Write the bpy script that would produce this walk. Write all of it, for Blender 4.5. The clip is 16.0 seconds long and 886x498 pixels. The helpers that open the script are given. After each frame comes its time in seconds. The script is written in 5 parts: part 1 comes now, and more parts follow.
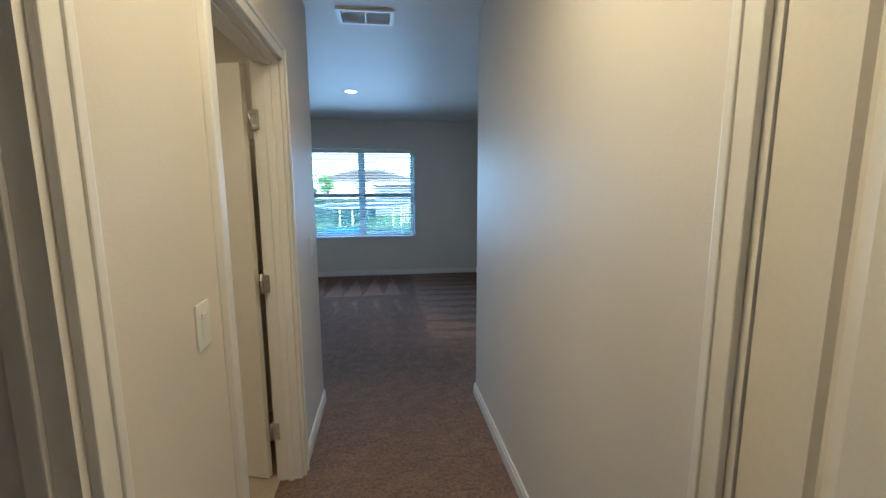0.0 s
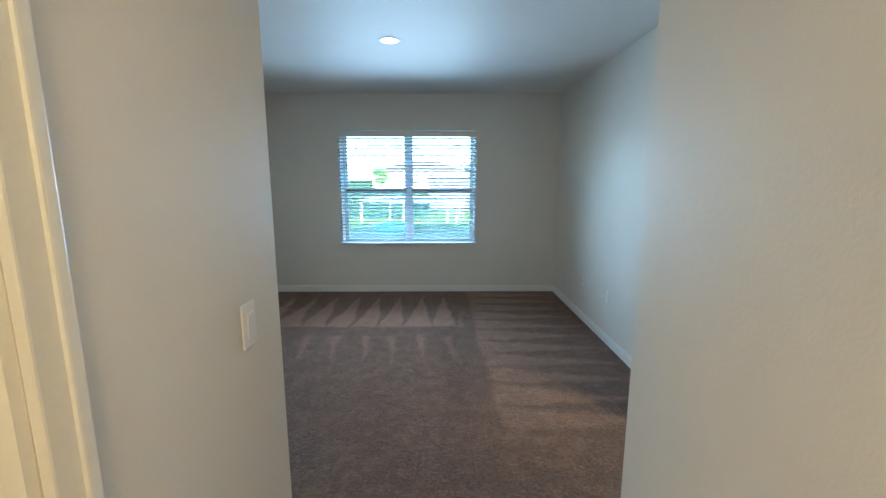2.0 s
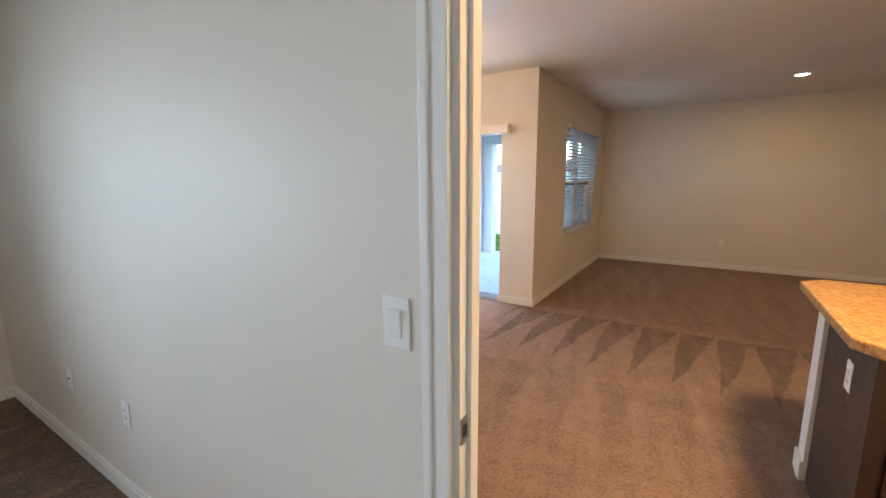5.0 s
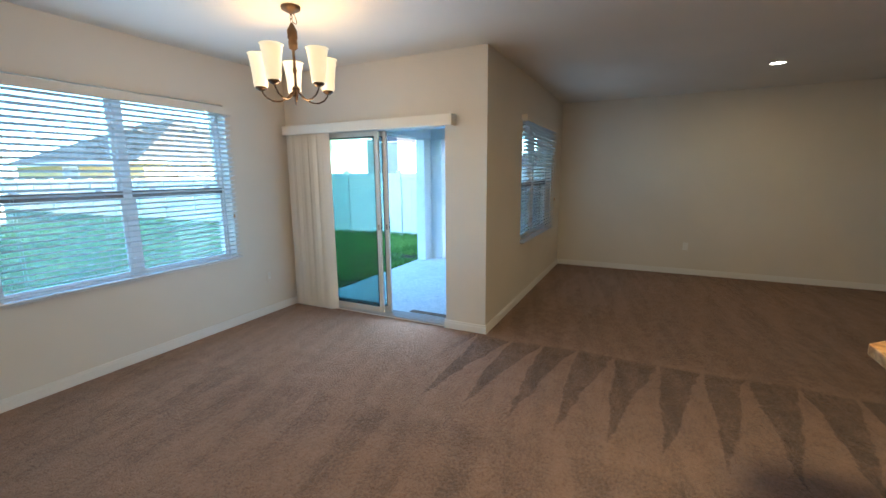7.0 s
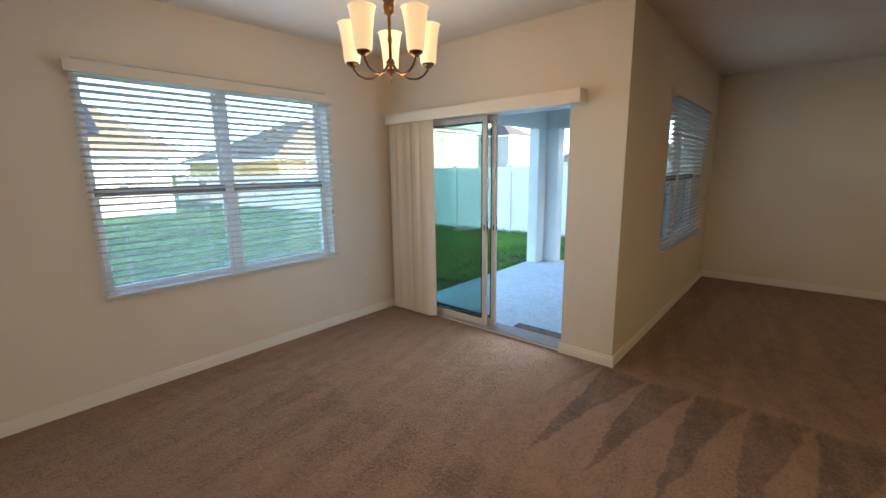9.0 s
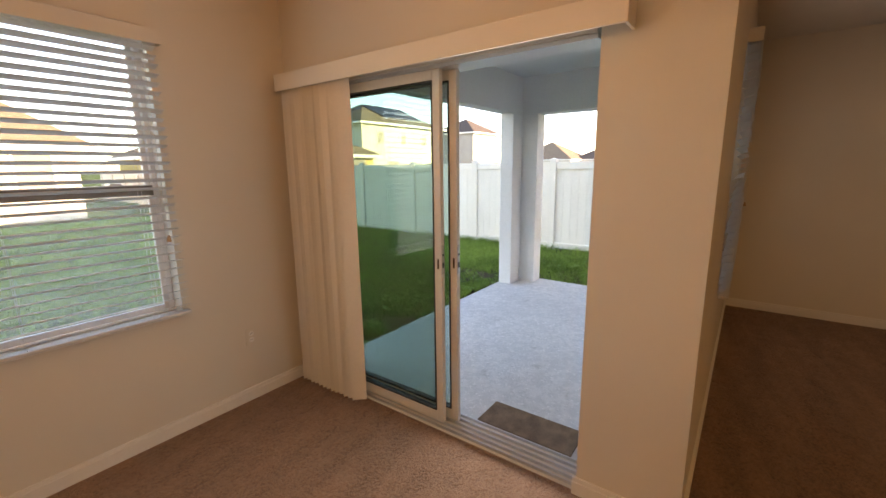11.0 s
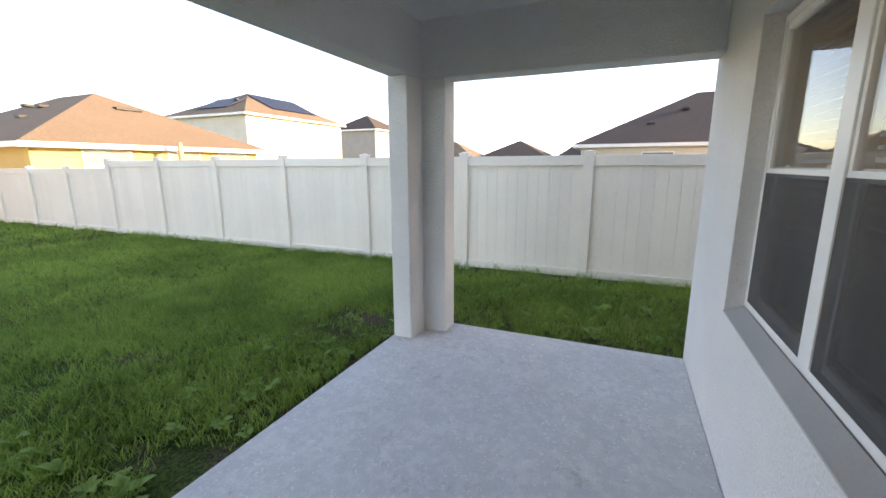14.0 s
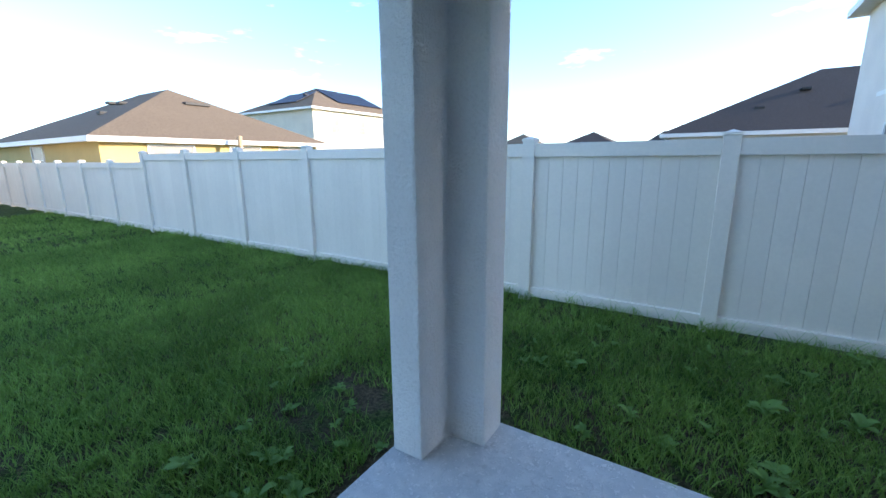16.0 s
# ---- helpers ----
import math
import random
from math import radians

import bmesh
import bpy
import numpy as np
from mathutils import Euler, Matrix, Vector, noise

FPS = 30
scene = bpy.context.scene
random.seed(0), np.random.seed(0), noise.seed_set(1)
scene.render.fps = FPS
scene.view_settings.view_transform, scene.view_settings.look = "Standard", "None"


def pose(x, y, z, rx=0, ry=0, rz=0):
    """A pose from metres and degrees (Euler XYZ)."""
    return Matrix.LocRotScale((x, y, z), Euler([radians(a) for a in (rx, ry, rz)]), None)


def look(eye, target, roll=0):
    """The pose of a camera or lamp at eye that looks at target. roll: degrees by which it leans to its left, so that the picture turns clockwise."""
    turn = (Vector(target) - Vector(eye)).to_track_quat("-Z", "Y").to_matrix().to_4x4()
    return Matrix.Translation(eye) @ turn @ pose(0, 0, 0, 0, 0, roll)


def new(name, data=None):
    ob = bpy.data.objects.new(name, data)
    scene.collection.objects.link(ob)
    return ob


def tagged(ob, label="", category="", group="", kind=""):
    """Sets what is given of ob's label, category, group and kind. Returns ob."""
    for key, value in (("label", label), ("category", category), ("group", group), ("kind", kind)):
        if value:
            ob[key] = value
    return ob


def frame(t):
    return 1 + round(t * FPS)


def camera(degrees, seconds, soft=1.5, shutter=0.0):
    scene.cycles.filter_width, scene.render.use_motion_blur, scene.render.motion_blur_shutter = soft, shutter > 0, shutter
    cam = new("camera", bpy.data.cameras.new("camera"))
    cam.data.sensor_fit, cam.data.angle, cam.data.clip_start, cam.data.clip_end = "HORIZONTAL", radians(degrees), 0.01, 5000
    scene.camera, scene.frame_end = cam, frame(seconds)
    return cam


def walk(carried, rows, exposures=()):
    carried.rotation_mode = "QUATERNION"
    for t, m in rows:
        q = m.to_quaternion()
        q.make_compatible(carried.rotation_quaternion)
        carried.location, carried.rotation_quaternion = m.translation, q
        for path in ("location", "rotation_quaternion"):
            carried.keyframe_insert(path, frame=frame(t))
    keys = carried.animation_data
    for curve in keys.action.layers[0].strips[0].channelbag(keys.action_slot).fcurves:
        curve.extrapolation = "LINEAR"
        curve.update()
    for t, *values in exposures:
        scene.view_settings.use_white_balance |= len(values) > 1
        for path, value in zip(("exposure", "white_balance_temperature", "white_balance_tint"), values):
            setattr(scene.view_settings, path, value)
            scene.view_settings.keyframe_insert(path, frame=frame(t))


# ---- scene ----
cam = camera(93.8, 16.0)
PATH = [
    (0, (0.521, 0.118, 1.492), (0.796, 2.077, 1.197), -0.2),
    (0.4, (0.531, 0.409, 1.498), (0.643, 2.383, 1.194), -0.2),
    (0.8, (0.545, 0.713, 1.495), (0.574, 2.689, 1.187), -0.1),
    (1.5, (0.571, 1.265, 1.509), (0.566, 3.239, 1.188), -0.1),
    (2, (0.563, 1.707, 1.508), (0.58, 3.679, 1.177), 0.0),
    (2.5, (0.628, 2.14, 1.485), (0.721, 4.111, 1.155), -0.2),
    (3, (0.711, 2.514, 1.44), (0.947, 4.473, 1.112), -0.5),
    (3.5, (0.814, 2.824, 1.43), (1.348, 4.723, 1.101), -0.4),
    (4, (0.981, 3.083, 1.439), (1.928, 4.814, 1.11), -0.3),
    (4.2, (1.072, 3.157, 1.451), (2.181, 4.787, 1.114), -0.4),
    (4.6, (1.271, 3.278, 1.434), (2.693, 4.646, 1.107), -0.7),
    (5, (1.443, 3.342, 1.445), (3.113, 4.389, 1.11), -0.3),
    (6.2, (1.95, 3.475, 1.485), (3.68, 4.42, 1.135), -0.4),
    (7.3, (2.364, 3.638, 1.509), (4.136, 4.492, 1.151), -0.5),
    (7.5, (2.38, 3.644, 1.504), (4.093, 4.613, 1.146), -0.5),
    (8, (2.443, 3.648, 1.502), (3.995, 4.857, 1.14), -0.7),
    (8.2, (2.49, 3.676, 1.495), (3.983, 4.957, 1.131), -0.8),
    (10.3, (3.617, 4.57, 1.463), (5.096, 5.86, 1.076), -0.7),
    (10.5, (3.753, 4.659, 1.45), (5.264, 5.911, 1.063), -0.3),
    (11, (4.163, 4.82, 1.468), (5.745, 5.981, 1.079), -0.7),
    (11.5, (4.485, 4.995, 1.48), (6.128, 6.061, 1.078), -0.4),
    (12, (4.791, 5.198, 1.441), (6.5, 6.162, 1.054), -0.4),
    (12.5, (5.141, 5.311, 1.397), (6.89, 6.21, 1.03), 0.0),
    (13, (5.453, 5.462, 1.403), (7.226, 6.305, 1.02), -0.2),
    (13.2, (5.544, 5.51, 1.408), (7.328, 6.332, 1.031), 0.1),
    (13.5, (5.729, 5.571, 1.407), (7.521, 6.371, 1.022), -0.2),
    (14, (6.023, 5.672, 1.412), (7.822, 6.45, 1.016), -0.2),
    (14.5, (6.312, 5.783, 1.422), (8.113, 6.552, 1.018), -0.1),
    (15, (6.706, 5.926, 1.414), (8.501, 6.707, 1.001), -0.1),
    (15.5, (7.163, 6.043, 1.374), (8.903, 6.937, 0.957), -0.1),
    (16, (7.639, 6.243, 1.383), (9.289, 7.291, 0.96), -0.4),
]
EXPOSURES = [
    (0.0, 3.45, 4450, 0), (1.0, 3.6, 4550, -2), (2.0, 4.25, 4950, -3), (2.6, 4.45, 5600, 2), (3.2, 4.55, 6450, 11), (4.2, 4.38, 6550, 13), (5.0, 4.4, 6100, 12),
    (7.3, 3.85, 5050, -4), (8.2, 3.75, 5050, -4), (10.3, 3.38, 9100, 22), (12.5, 3.2, 10000, 26), (13.2, 3.05, 9700, 25), (14.0, 2.75, 9300, 24), (15.0, 2.35, 7400, 19), (15.5, 2.25, 6500, 14), (16.0, 2.2, 6050, 11),
]
walk(cam, [(t, look(eye, target, roll)) for t, eye, target, roll in PATH], EXPOSURES)

# ---- world and sun ----
SUN_EL, SUN_AZ = radians(16), radians(156)      # azimuth clockwise from +y
world = bpy.data.worlds.new("evening_sky")
scene.world = world
world.use_nodes = True
wn, wl = world.node_tree.nodes, world.node_tree.links
sky = wn.new("ShaderNodeTexSky")
sky.sky_type, sky.sun_disc = "NISHITA", False
sky.sun_elevation, sky.sun_rotation = SUN_EL, SUN_AZ
sky.air_density, sky.dust_density, sky.ozone_density = 0.8, 0.45, 2.2
wco = wn.new("ShaderNodeTexCoord")
wmap = wn.new("ShaderNodeMapping")
wmap.inputs["Scale"].default_value = (3.0, 3.0, 14.0)
wl.new(wco.outputs["Generated"], wmap.inputs["Vector"])
cloud = wn.new("ShaderNodeTexNoise")
cloud.inputs["Scale"].default_value, cloud.inputs["Detail"].default_value = 1.6, 7.0
cloud.inputs["Roughness"].default_value = 0.6
wl.new(wmap.outputs["Vector"], cloud.inputs["Vector"])
cramp = wn.new("ShaderNodeValToRGB")
cramp.color_ramp.elements[0].position, cramp.color_ramp.elements[1].position = 0.60, 0.74
wl.new(cloud.outputs["Fac"], cramp.inputs["Fac"])
cmul = wn.new("ShaderNodeMath")
cmul.operation = "MULTIPLY"
cmul.inputs[1].default_value = 0.5
wl.new(cramp.outputs["Color"], cmul.inputs[0])
cmix = wn.new("ShaderNodeMix")
cmix.data_type = "RGBA"
wl.new(cmul.outputs[0], cmix.inputs["Factor"])
wl.new(sky.outputs["Color"], cmix.inputs["A"])
cmix.inputs["B"].default_value = (6.0, 5.8, 5.6, 1)
SKY = 0.125
wl.new(cmix.outputs["Result"], wn["Background"].inputs["Color"])
wn["Background"].inputs["Strength"].default_value = SKY

sun_data = bpy.data.lights.new("sun", "SUN")
sun_data.energy, sun_data.angle, sun_data.color = 2.2, radians(0.5), (1.0, 0.82, 0.62)
sun = new("sun", sun_data)
sun_dir = Vector((math.sin(SUN_AZ) * math.cos(SUN_EL), math.cos(SUN_AZ) * math.cos(SUN_EL), math.sin(SUN_EL)))
sun.matrix_world = look(sun_dir * 60, (0, 0, 0))

WARM, CHAND_W, CAN_W, HALL_W, BATH_W, KITCH_FILL_W = (1.0, 0.635, 0.275), 0.13, 0.48, 1.7, 0.65, 4.1
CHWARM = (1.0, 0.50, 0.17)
DAY, DAY_W = (0.74, 0.87, 1.0), (2.5, 0.9, 0.3, 1.1)


def lamp(name, kind, place, watts, color=WARM, size=0.1, target=None):
    data = bpy.data.lights.new(name, kind)
    data.energy, data.color = watts, color
    if kind == "AREA":
        data.shape, data.size = "DISK", size
    else:
        data.shadow_soft_size = size
    ob = new(name, data)
    ob.matrix_world = look(place, target) if target else Matrix.Translation(place)
    return ob


def window_light(place, target, wide, high, watts, spread=180):
    """The sky's light through one opening."""
    ob = lamp("window_daylight", "AREA", place, watts, DAY, wide, target)
    ob.data.shape, ob.data.size, ob.data.size_y, ob.data.spread = "RECTANGLE", wide, high, radians(spread)


window_light((0.15, 7.13, 1.35), (0.15, 5.0, 1.15), 1.66, 1.34, DAY_W[0], 118)
window_light((4.21, 7.21, 1.38), (4.21, 5.0, 1.38), 1.66, 1.34, DAY_W[1])
window_light((7.77, 4.83, 1.38), (7.77, 3.0, 1.38), 1.56, 1.34, DAY_W[2])
window_light((5.82, 5.69, 0.98), (4.0, 5.69, 0.98), 0.66, 1.85, DAY_W[3])


# ---- materials ----
class N:
    """A value in a node tree, with arithmetic."""
    tree = None

    def __init__(self, socket):
        self.s = socket

    @staticmethod
    def op(name, *args):
        node = N.tree.nodes.new("ShaderNodeMath")
        node.operation = name
        for k, a in enumerate(args):
            if isinstance(a, N):
                N.tree.links.new(a.s, node.inputs[k])
            else:
                node.inputs[k].default_value = a
        return N(node.outputs[0])

    def __add__(self, o): return N.op("ADD", self, o)
    def __sub__(self, o): return N.op("SUBTRACT", self, o)
    def __mul__(self, o): return N.op("MULTIPLY", self, o)
    def __truediv__(self, o): return N.op("DIVIDE", self, o)
    def ping(self, p): return N.op("PINGPONG", self, p)


def smooth(v, lo, hi):
    node = N.tree.nodes.new("ShaderNodeMapRange")
    node.interpolation_type = "SMOOTHSTEP"
    N.tree.links.new(v.s, node.inputs["Value"])
    node.inputs["From Min"].default_value, node.inputs["From Max"].default_value = lo, hi
    return N(node.outputs["Result"])


def place_xyz():
    geo = N.tree.nodes.new("ShaderNodeNewGeometry")
    sep = N.tree.nodes.new("ShaderNodeSeparateXYZ")
    N.tree.links.new(geo.outputs["Position"], sep.inputs[0])
    return [N(o) for o in sep.outputs]


def vec(x, y, z):
    node = N.tree.nodes.new("ShaderNodeCombineXYZ")
    for k, a in enumerate((x, y, z)):
        if isinstance(a, N):
            N.tree.links.new(a.s, node.inputs[k])
        else:
            node.inputs[k].default_value = a
    return node.outputs[0]


def noise_tex(scale, detail=3.0, rough=0.55, at=None):
    node = N.tree.nodes.new("ShaderNodeTexNoise")
    node.inputs["Scale"].default_value, node.inputs["Detail"].default_value = scale, detail
    node.inputs["Roughness"].default_value = rough
    if at is None:
        at = N.tree.nodes.new("ShaderNodeNewGeometry").outputs["Position"]
    N.tree.links.new(at, node.inputs["Vector"])
    return N(node.outputs["Fac"])


def mix_color(fac, a, b):
    node = N.tree.nodes.new("ShaderNodeMix")
    node.data_type = "RGBA"
    if isinstance(fac, N):
        N.tree.links.new(fac.s, node.inputs["Factor"])
    else:
        node.inputs["Factor"].default_value = fac
    for key, c in (("A", a), ("B", b)):
        if isinstance(c, tuple):
            node.inputs[key].default_value = (*c, 1)
        else:
            N.tree.links.new(c, node.inputs[key])
    return node.outputs["Result"]


def begin(name, rough=0.6, metal=0.0, spec=0.5):
    m = bpy.data.materials.new(name)
    m.use_nodes = True
    N.tree = m.node_tree
    b = m.node_tree.nodes["Principled BSDF"]
    b.inputs["Roughness"].default_value, b.inputs["Metallic"].default_value = rough, metal
    b.inputs["Specular IOR Level"].default_value = spec
    return m, b


def relief(b, height, strength=0.3, distance=0.01):
    node = N.tree.nodes.new("ShaderNodeBump")
    node.inputs["Strength"].default_value, node.inputs["Distance"].default_value = strength, distance
    N.tree.links.new(height.s, node.inputs["Height"])
    N.tree.links.new(node.outputs["Normal"], b.inputs["Normal"])


def tint(b, socket):
    N.tree.links.new(socket, b.inputs["Base Color"])


def shades(c, k):
    return tuple(min(1.0, v * k) for v in c)


def surface(name, color, rough=0.6, metal=0.0, spec=0.5, var=0.06, big=1.5, fine=60.0, bump=0.15, dist=0.002, vary=0.0):
    """A plain surface with stains at a large scale and grain at a small one."""
    m, b = begin(name, rough, metal, spec)
    large, small = noise_tex(big, 4.0), noise_tex(fine, 4.0)
    f = large * 0.6 + small * 0.4
    if vary:
        info = N.tree.nodes.new("ShaderNodeObjectInfo")
        f = f + (N(info.outputs["Random"]) - 0.5) * vary
    tint(b, mix_color(smooth(f, 0.3, 0.7), shades(color, 1 - var), shades(color, 1 + var)))
    N.tree.links.new((small * 0.3 + (rough - 0.15)).s, b.inputs["Roughness"])
    if bump:
        relief(b, small, bump, dist)
    return m


def paint_material(name, color):
    """Rolled wall paint over orange-peel drywall, with scuffs."""
    m, b = begin(name, 0.55, 0, 0.35)
    peel, large, scuff = noise_tex(140.0, 3.0), noise_tex(0.9, 3.0), noise_tex(5.0, 6.0, 0.7)
    base = mix_color(smooth(large, 0.3, 0.7), shades(color, 0.965), shades(color, 1.03))
    tint(b, mix_color(smooth(scuff, 0.66, 0.8) * 0.12, base, shades(color, 0.7)))
    relief(b, peel + noise_tex(55.0, 2.0) * 0.6, 0.13, 0.004)
    return m


def carpet_material():
    """Twisted cut pile with the wedge tracks that a vacuum cleaner leaves."""
    m, b = begin("carpet_pile", 0.95, 0, 0.1)
    x, y, z = place_xyz()
    wob, wob2, wob3 = noise_tex(1.6, 3.0), noise_tex(7.0, 3.0), noise_tex(26.0, 3.0)
    jit = (wob - 0.5) * 0.26 + (wob2 - 0.5) * 0.09 + (wob3 - 0.5) * 0.035
    bx, by = x + jit * 0.6, y + jit * 0.5

    def inv(v):
        return N.op("SUBTRACT", 1.0, v)

    def teeth(across, along, period, start, length, soft=0.22):
        tri = across.ping(period / 2) / (period / 2)
        v = (along - start) / length
        inside = smooth(v, 0.0, 0.05) * inv(smooth(v, 0.92, 1.05))
        return smooth(tri - v, -soft, soft) * inside

    # bedroom: wedges up to the window wall, thin strokes before them, strokes along the east wall
    left = inv(smooth(bx, 0.72, 0.86))
    bed = inv(smooth(x, 2.1, 2.2)) * smooth(y, 3.0, 3.6)
    t1 = teeth(bx - 0.20, by, 0.272, 5.80, 1.16, 0.10) * left
    v2 = (N.op("SUBTRACT", 5.62, by)) / 1.2
    thin = smooth((bx + by * 0.15 + 0.03).ping(0.136) / 0.136 - v2 * 0.5, 0.50, 0.85) * smooth(v2, 0.0, 0.08) * inv(smooth(v2, 0.35, 1.0)) * left
    t3 = teeth(by + bx * 0.06, bx, 0.29, 0.9, 1.2, 0.28) * smooth(bx, 0.8, 0.95) * smooth(y, 3.7, 4.3)
    strip = smooth(bx, 0.55, 0.63) * inv(smooth(bx, 0.74, 0.80)) * smooth(y, 3.9, 4.4) * inv(smooth(y, 5.5, 5.9))
    # great room: dark wedges that narrow towards the dining end, fainter ones before them, long strokes beyond
    gx = (N.op("SUBTRACT", 5.80, bx)) / 1.22
    tri = (by + bx * 0.10 + 0.02).ping(0.15) / 0.15
    south = inv(smooth(y, 4.95, 5.15))
    t4 = smooth(inv(gx) * 0.95 - tri, -0.06, 0.07) * smooth(gx, -0.03, 0.04) * inv(smooth(gx, 0.9, 1.05)) * south
    hx = (N.op("SUBTRACT", 4.62, bx + by * 0.05)) / 1.05
    t6 = smooth(inv(hx) * 0.8 - (by - bx * 0.16).ping(0.17) / 0.17, -0.14, 0.14) * smooth(hx, -0.02, 0.05) * inv(smooth(hx, 0.75, 1.1))
    t5 = teeth(by + bx * 0.05, N.op("SUBTRACT", 8.9, bx), 0.36, 0.1, 2.9, 0.25) * smooth(x, 5.9, 6.1)
    streak = noise_tex(1.0, 3.0, 0.5, vec((x + y * 0.2) * 0.7, (y - x * 0.2) * 8.0, 0.0))
    arcs = noise_tex(1.0, 2.0, 0.5, vec((x + by * 0.25) * 5.0, y * 0.5, 3.0))
    room = smooth(x, 2.1, 2.2)
    hall = inv(smooth(x, 2.1, 2.2)) * inv(smooth(y, 2.8, 3.6))
    # per-room offsets put room brightness into the pile colour; darker past x 5.75
    tracks = hall * 0.5 + bed * (t1 + thin * 0.7 + t3 * 0.75 - strip * 0.25 - 0.22) + room * (N.op("SUBTRACT", 1.02, t4 * 1.0) - t6 * 0.42 + t5 * 0.24 - smooth(x, 5.75, 6.0) * 0.42)
    brushed = (smooth(streak, 0.38, 0.62) - 0.5) * 0.14 + (smooth(arcs, 0.4, 0.6) - 0.5) * 0.08 * inv(smooth(x, 4.5, 5.0))
    scuffed = smooth(noise_tex(9.0, 5.0, 0.7), 0.42, 0.62)
    worn = noise_tex(1.3, 4.0)
    twist, pile = noise_tex(150.0, 2.0, 0.6), noise_tex(420.0, 2.0, 0.7)
    clump = noise_tex(52.0, 4.0, 0.65)
    f = tracks * 0.40 + brushed * room + (scuffed - 0.5) * 0.16 + worn * 0.16 + 0.1 + (twist - 0.5) * 1.1 + (pile - 0.5) * 0.6 + (clump - 0.5) * 1.35
    tint(b, mix_color(smooth(f, -0.3, 1.0), (0.082, 0.043, 0.027), (0.42, 0.252, 0.167)))
    b.inputs["Sheen Weight"].default_value, b.inputs["Sheen Roughness"].default_value = 0.2, 0.5
    relief(b, twist * 0.7 + pile * 0.25 + clump * 1.4 + tracks * 0.15 + scuffed * 0.3, 1.0, 0.016)
    return m


def stucco_material(name, color, scale=62.0, strength=0.65):
    m, b = begin(name, 0.85, 0, 0.25)
    blobs, grain, large = noise_tex(scale, 4.0, 0.6), noise_tex(scale * 5, 3.0), noise_tex(0.8, 5.0)
    stain = noise_tex(3.0, 5.0, 0.65)
    base = mix_color(smooth(large, 0.3, 0.7), shades(color, 0.94), shades(color, 1.04))
    tint(b, mix_color(smooth(stain, 0.62, 0.8) * 0.25, base, shades(color, 0.66)))
    # hollows of the texture darkened, their shade put into the colour
    N.tree.links.new(mix_color(N.op("SUBTRACT", 1.0, smooth(blobs, 0.34, 0.52)) * 0.13, b.inputs["Base Color"].links[0].from_socket, shades(color, 0.55)), b.inputs["Base Color"])
    relief(b, smooth(blobs, 0.36, 0.68) + grain * 0.5, strength, 0.009)
    return m


def slab_material():
    """Concrete with a trowelled knockdown coat, worn and stained."""
    m, b = begin("textured_concrete", 0.8, 0, 0.3)
    grain, large, mid = noise_tex(160.0, 3.0), noise_tex(1.1, 5.0, 0.6), noise_tex(6.0, 4.0, 0.6)
    blobs = noise_tex(15.0, 6.0, 0.65) + (mid - 0.5) * 0.5
    coat = smooth(blobs, 0.40, 0.64)
    flakes = smooth(noise_tex(46.0, 4.0, 0.62), 0.57, 0.62)
    base = mix_color(coat * 0.7, (0.62, 0.625, 0.615), (0.77, 0.76, 0.74))
    base = mix_color(flakes * 0.85, base, (0.86, 0.85, 0.83))
    base = mix_color(smooth(large, 0.35, 0.7) * 0.22, base, (0.44, 0.425, 0.41))
    base = mix_color(smooth(noise_tex(60.0, 3.0, 0.6), 0.60, 0.68) * 0.35, base, (0.36, 0.35, 0.34))
    spot = noise_tex(4.0, 6.0, 0.75)
    tint(b, mix_color(smooth(spot, 0.58, 0.70) * 0.45, base, (0.27, 0.26, 0.245)))
    N.tree.links.new((flakes * -0.22 + 0.66).s, b.inputs["Roughness"])
    relief(b, coat * 0.6 + flakes * 0.9 + grain * 0.3, 0.7, 0.008)
    return m


def lawn_material():
    m, b = begin("lawn_soil_and_turf", 0.95, 0, 0.1)
    large, mid, fine = noise_tex(0.35, 5.0, 0.6), noise_tex(3.0, 5.0, 0.65), noise_tex(45.0, 4.0, 0.7)
    green = mix_color(smooth(fine, 0.35, 0.65), (0.022, 0.040, 0.010), (0.085, 0.14, 0.030))
    soil = mix_color(smooth(fine, 0.3, 0.7), (0.040, 0.030, 0.020), (0.15, 0.115, 0.075))
    x, y, z = place_xyz()
    near = N.op("SUBTRACT", 1.0, smooth(y, 9.0, 12.0))
    tint(b, mix_color(smooth(mid * 0.6 + large * 0.4, 0.44, 0.56) * (near * 0.8 + 0.1), green, soil))
    relief(b, fine + mid * 0.5, 0.8, 0.04)
    return m


def blade_material(name, dark, light):
    m, b = begin(name, 0.6, 0, 0.3)
    geo = N.tree.nodes.new("ShaderNodeNewGeometry")
    patch = noise_tex(0.7, 4.0, 0.6)
    f = N(geo.outputs["Random Per Island"]) * 0.6 + smooth(patch, 0.35, 0.65) * 0.4
    tint(b, mix_color(f, dark, light))
    t = m.node_tree
    thin, mixer = t.nodes.new("ShaderNodeBsdfTranslucent"), t.nodes.new("ShaderNodeMixShader")
    t.links.new(b.inputs["Base Color"].links[0].from_socket, thin.inputs["Color"])
    mixer.inputs[0].default_value = 0.4
    t.links.new(b.outputs[0], mixer.inputs[1])
    t.links.new(thin.outputs[0], mixer.inputs[2])
    t.links.new(mixer.outputs[0], t.nodes["Material Output"].inputs["Surface"])
    return m


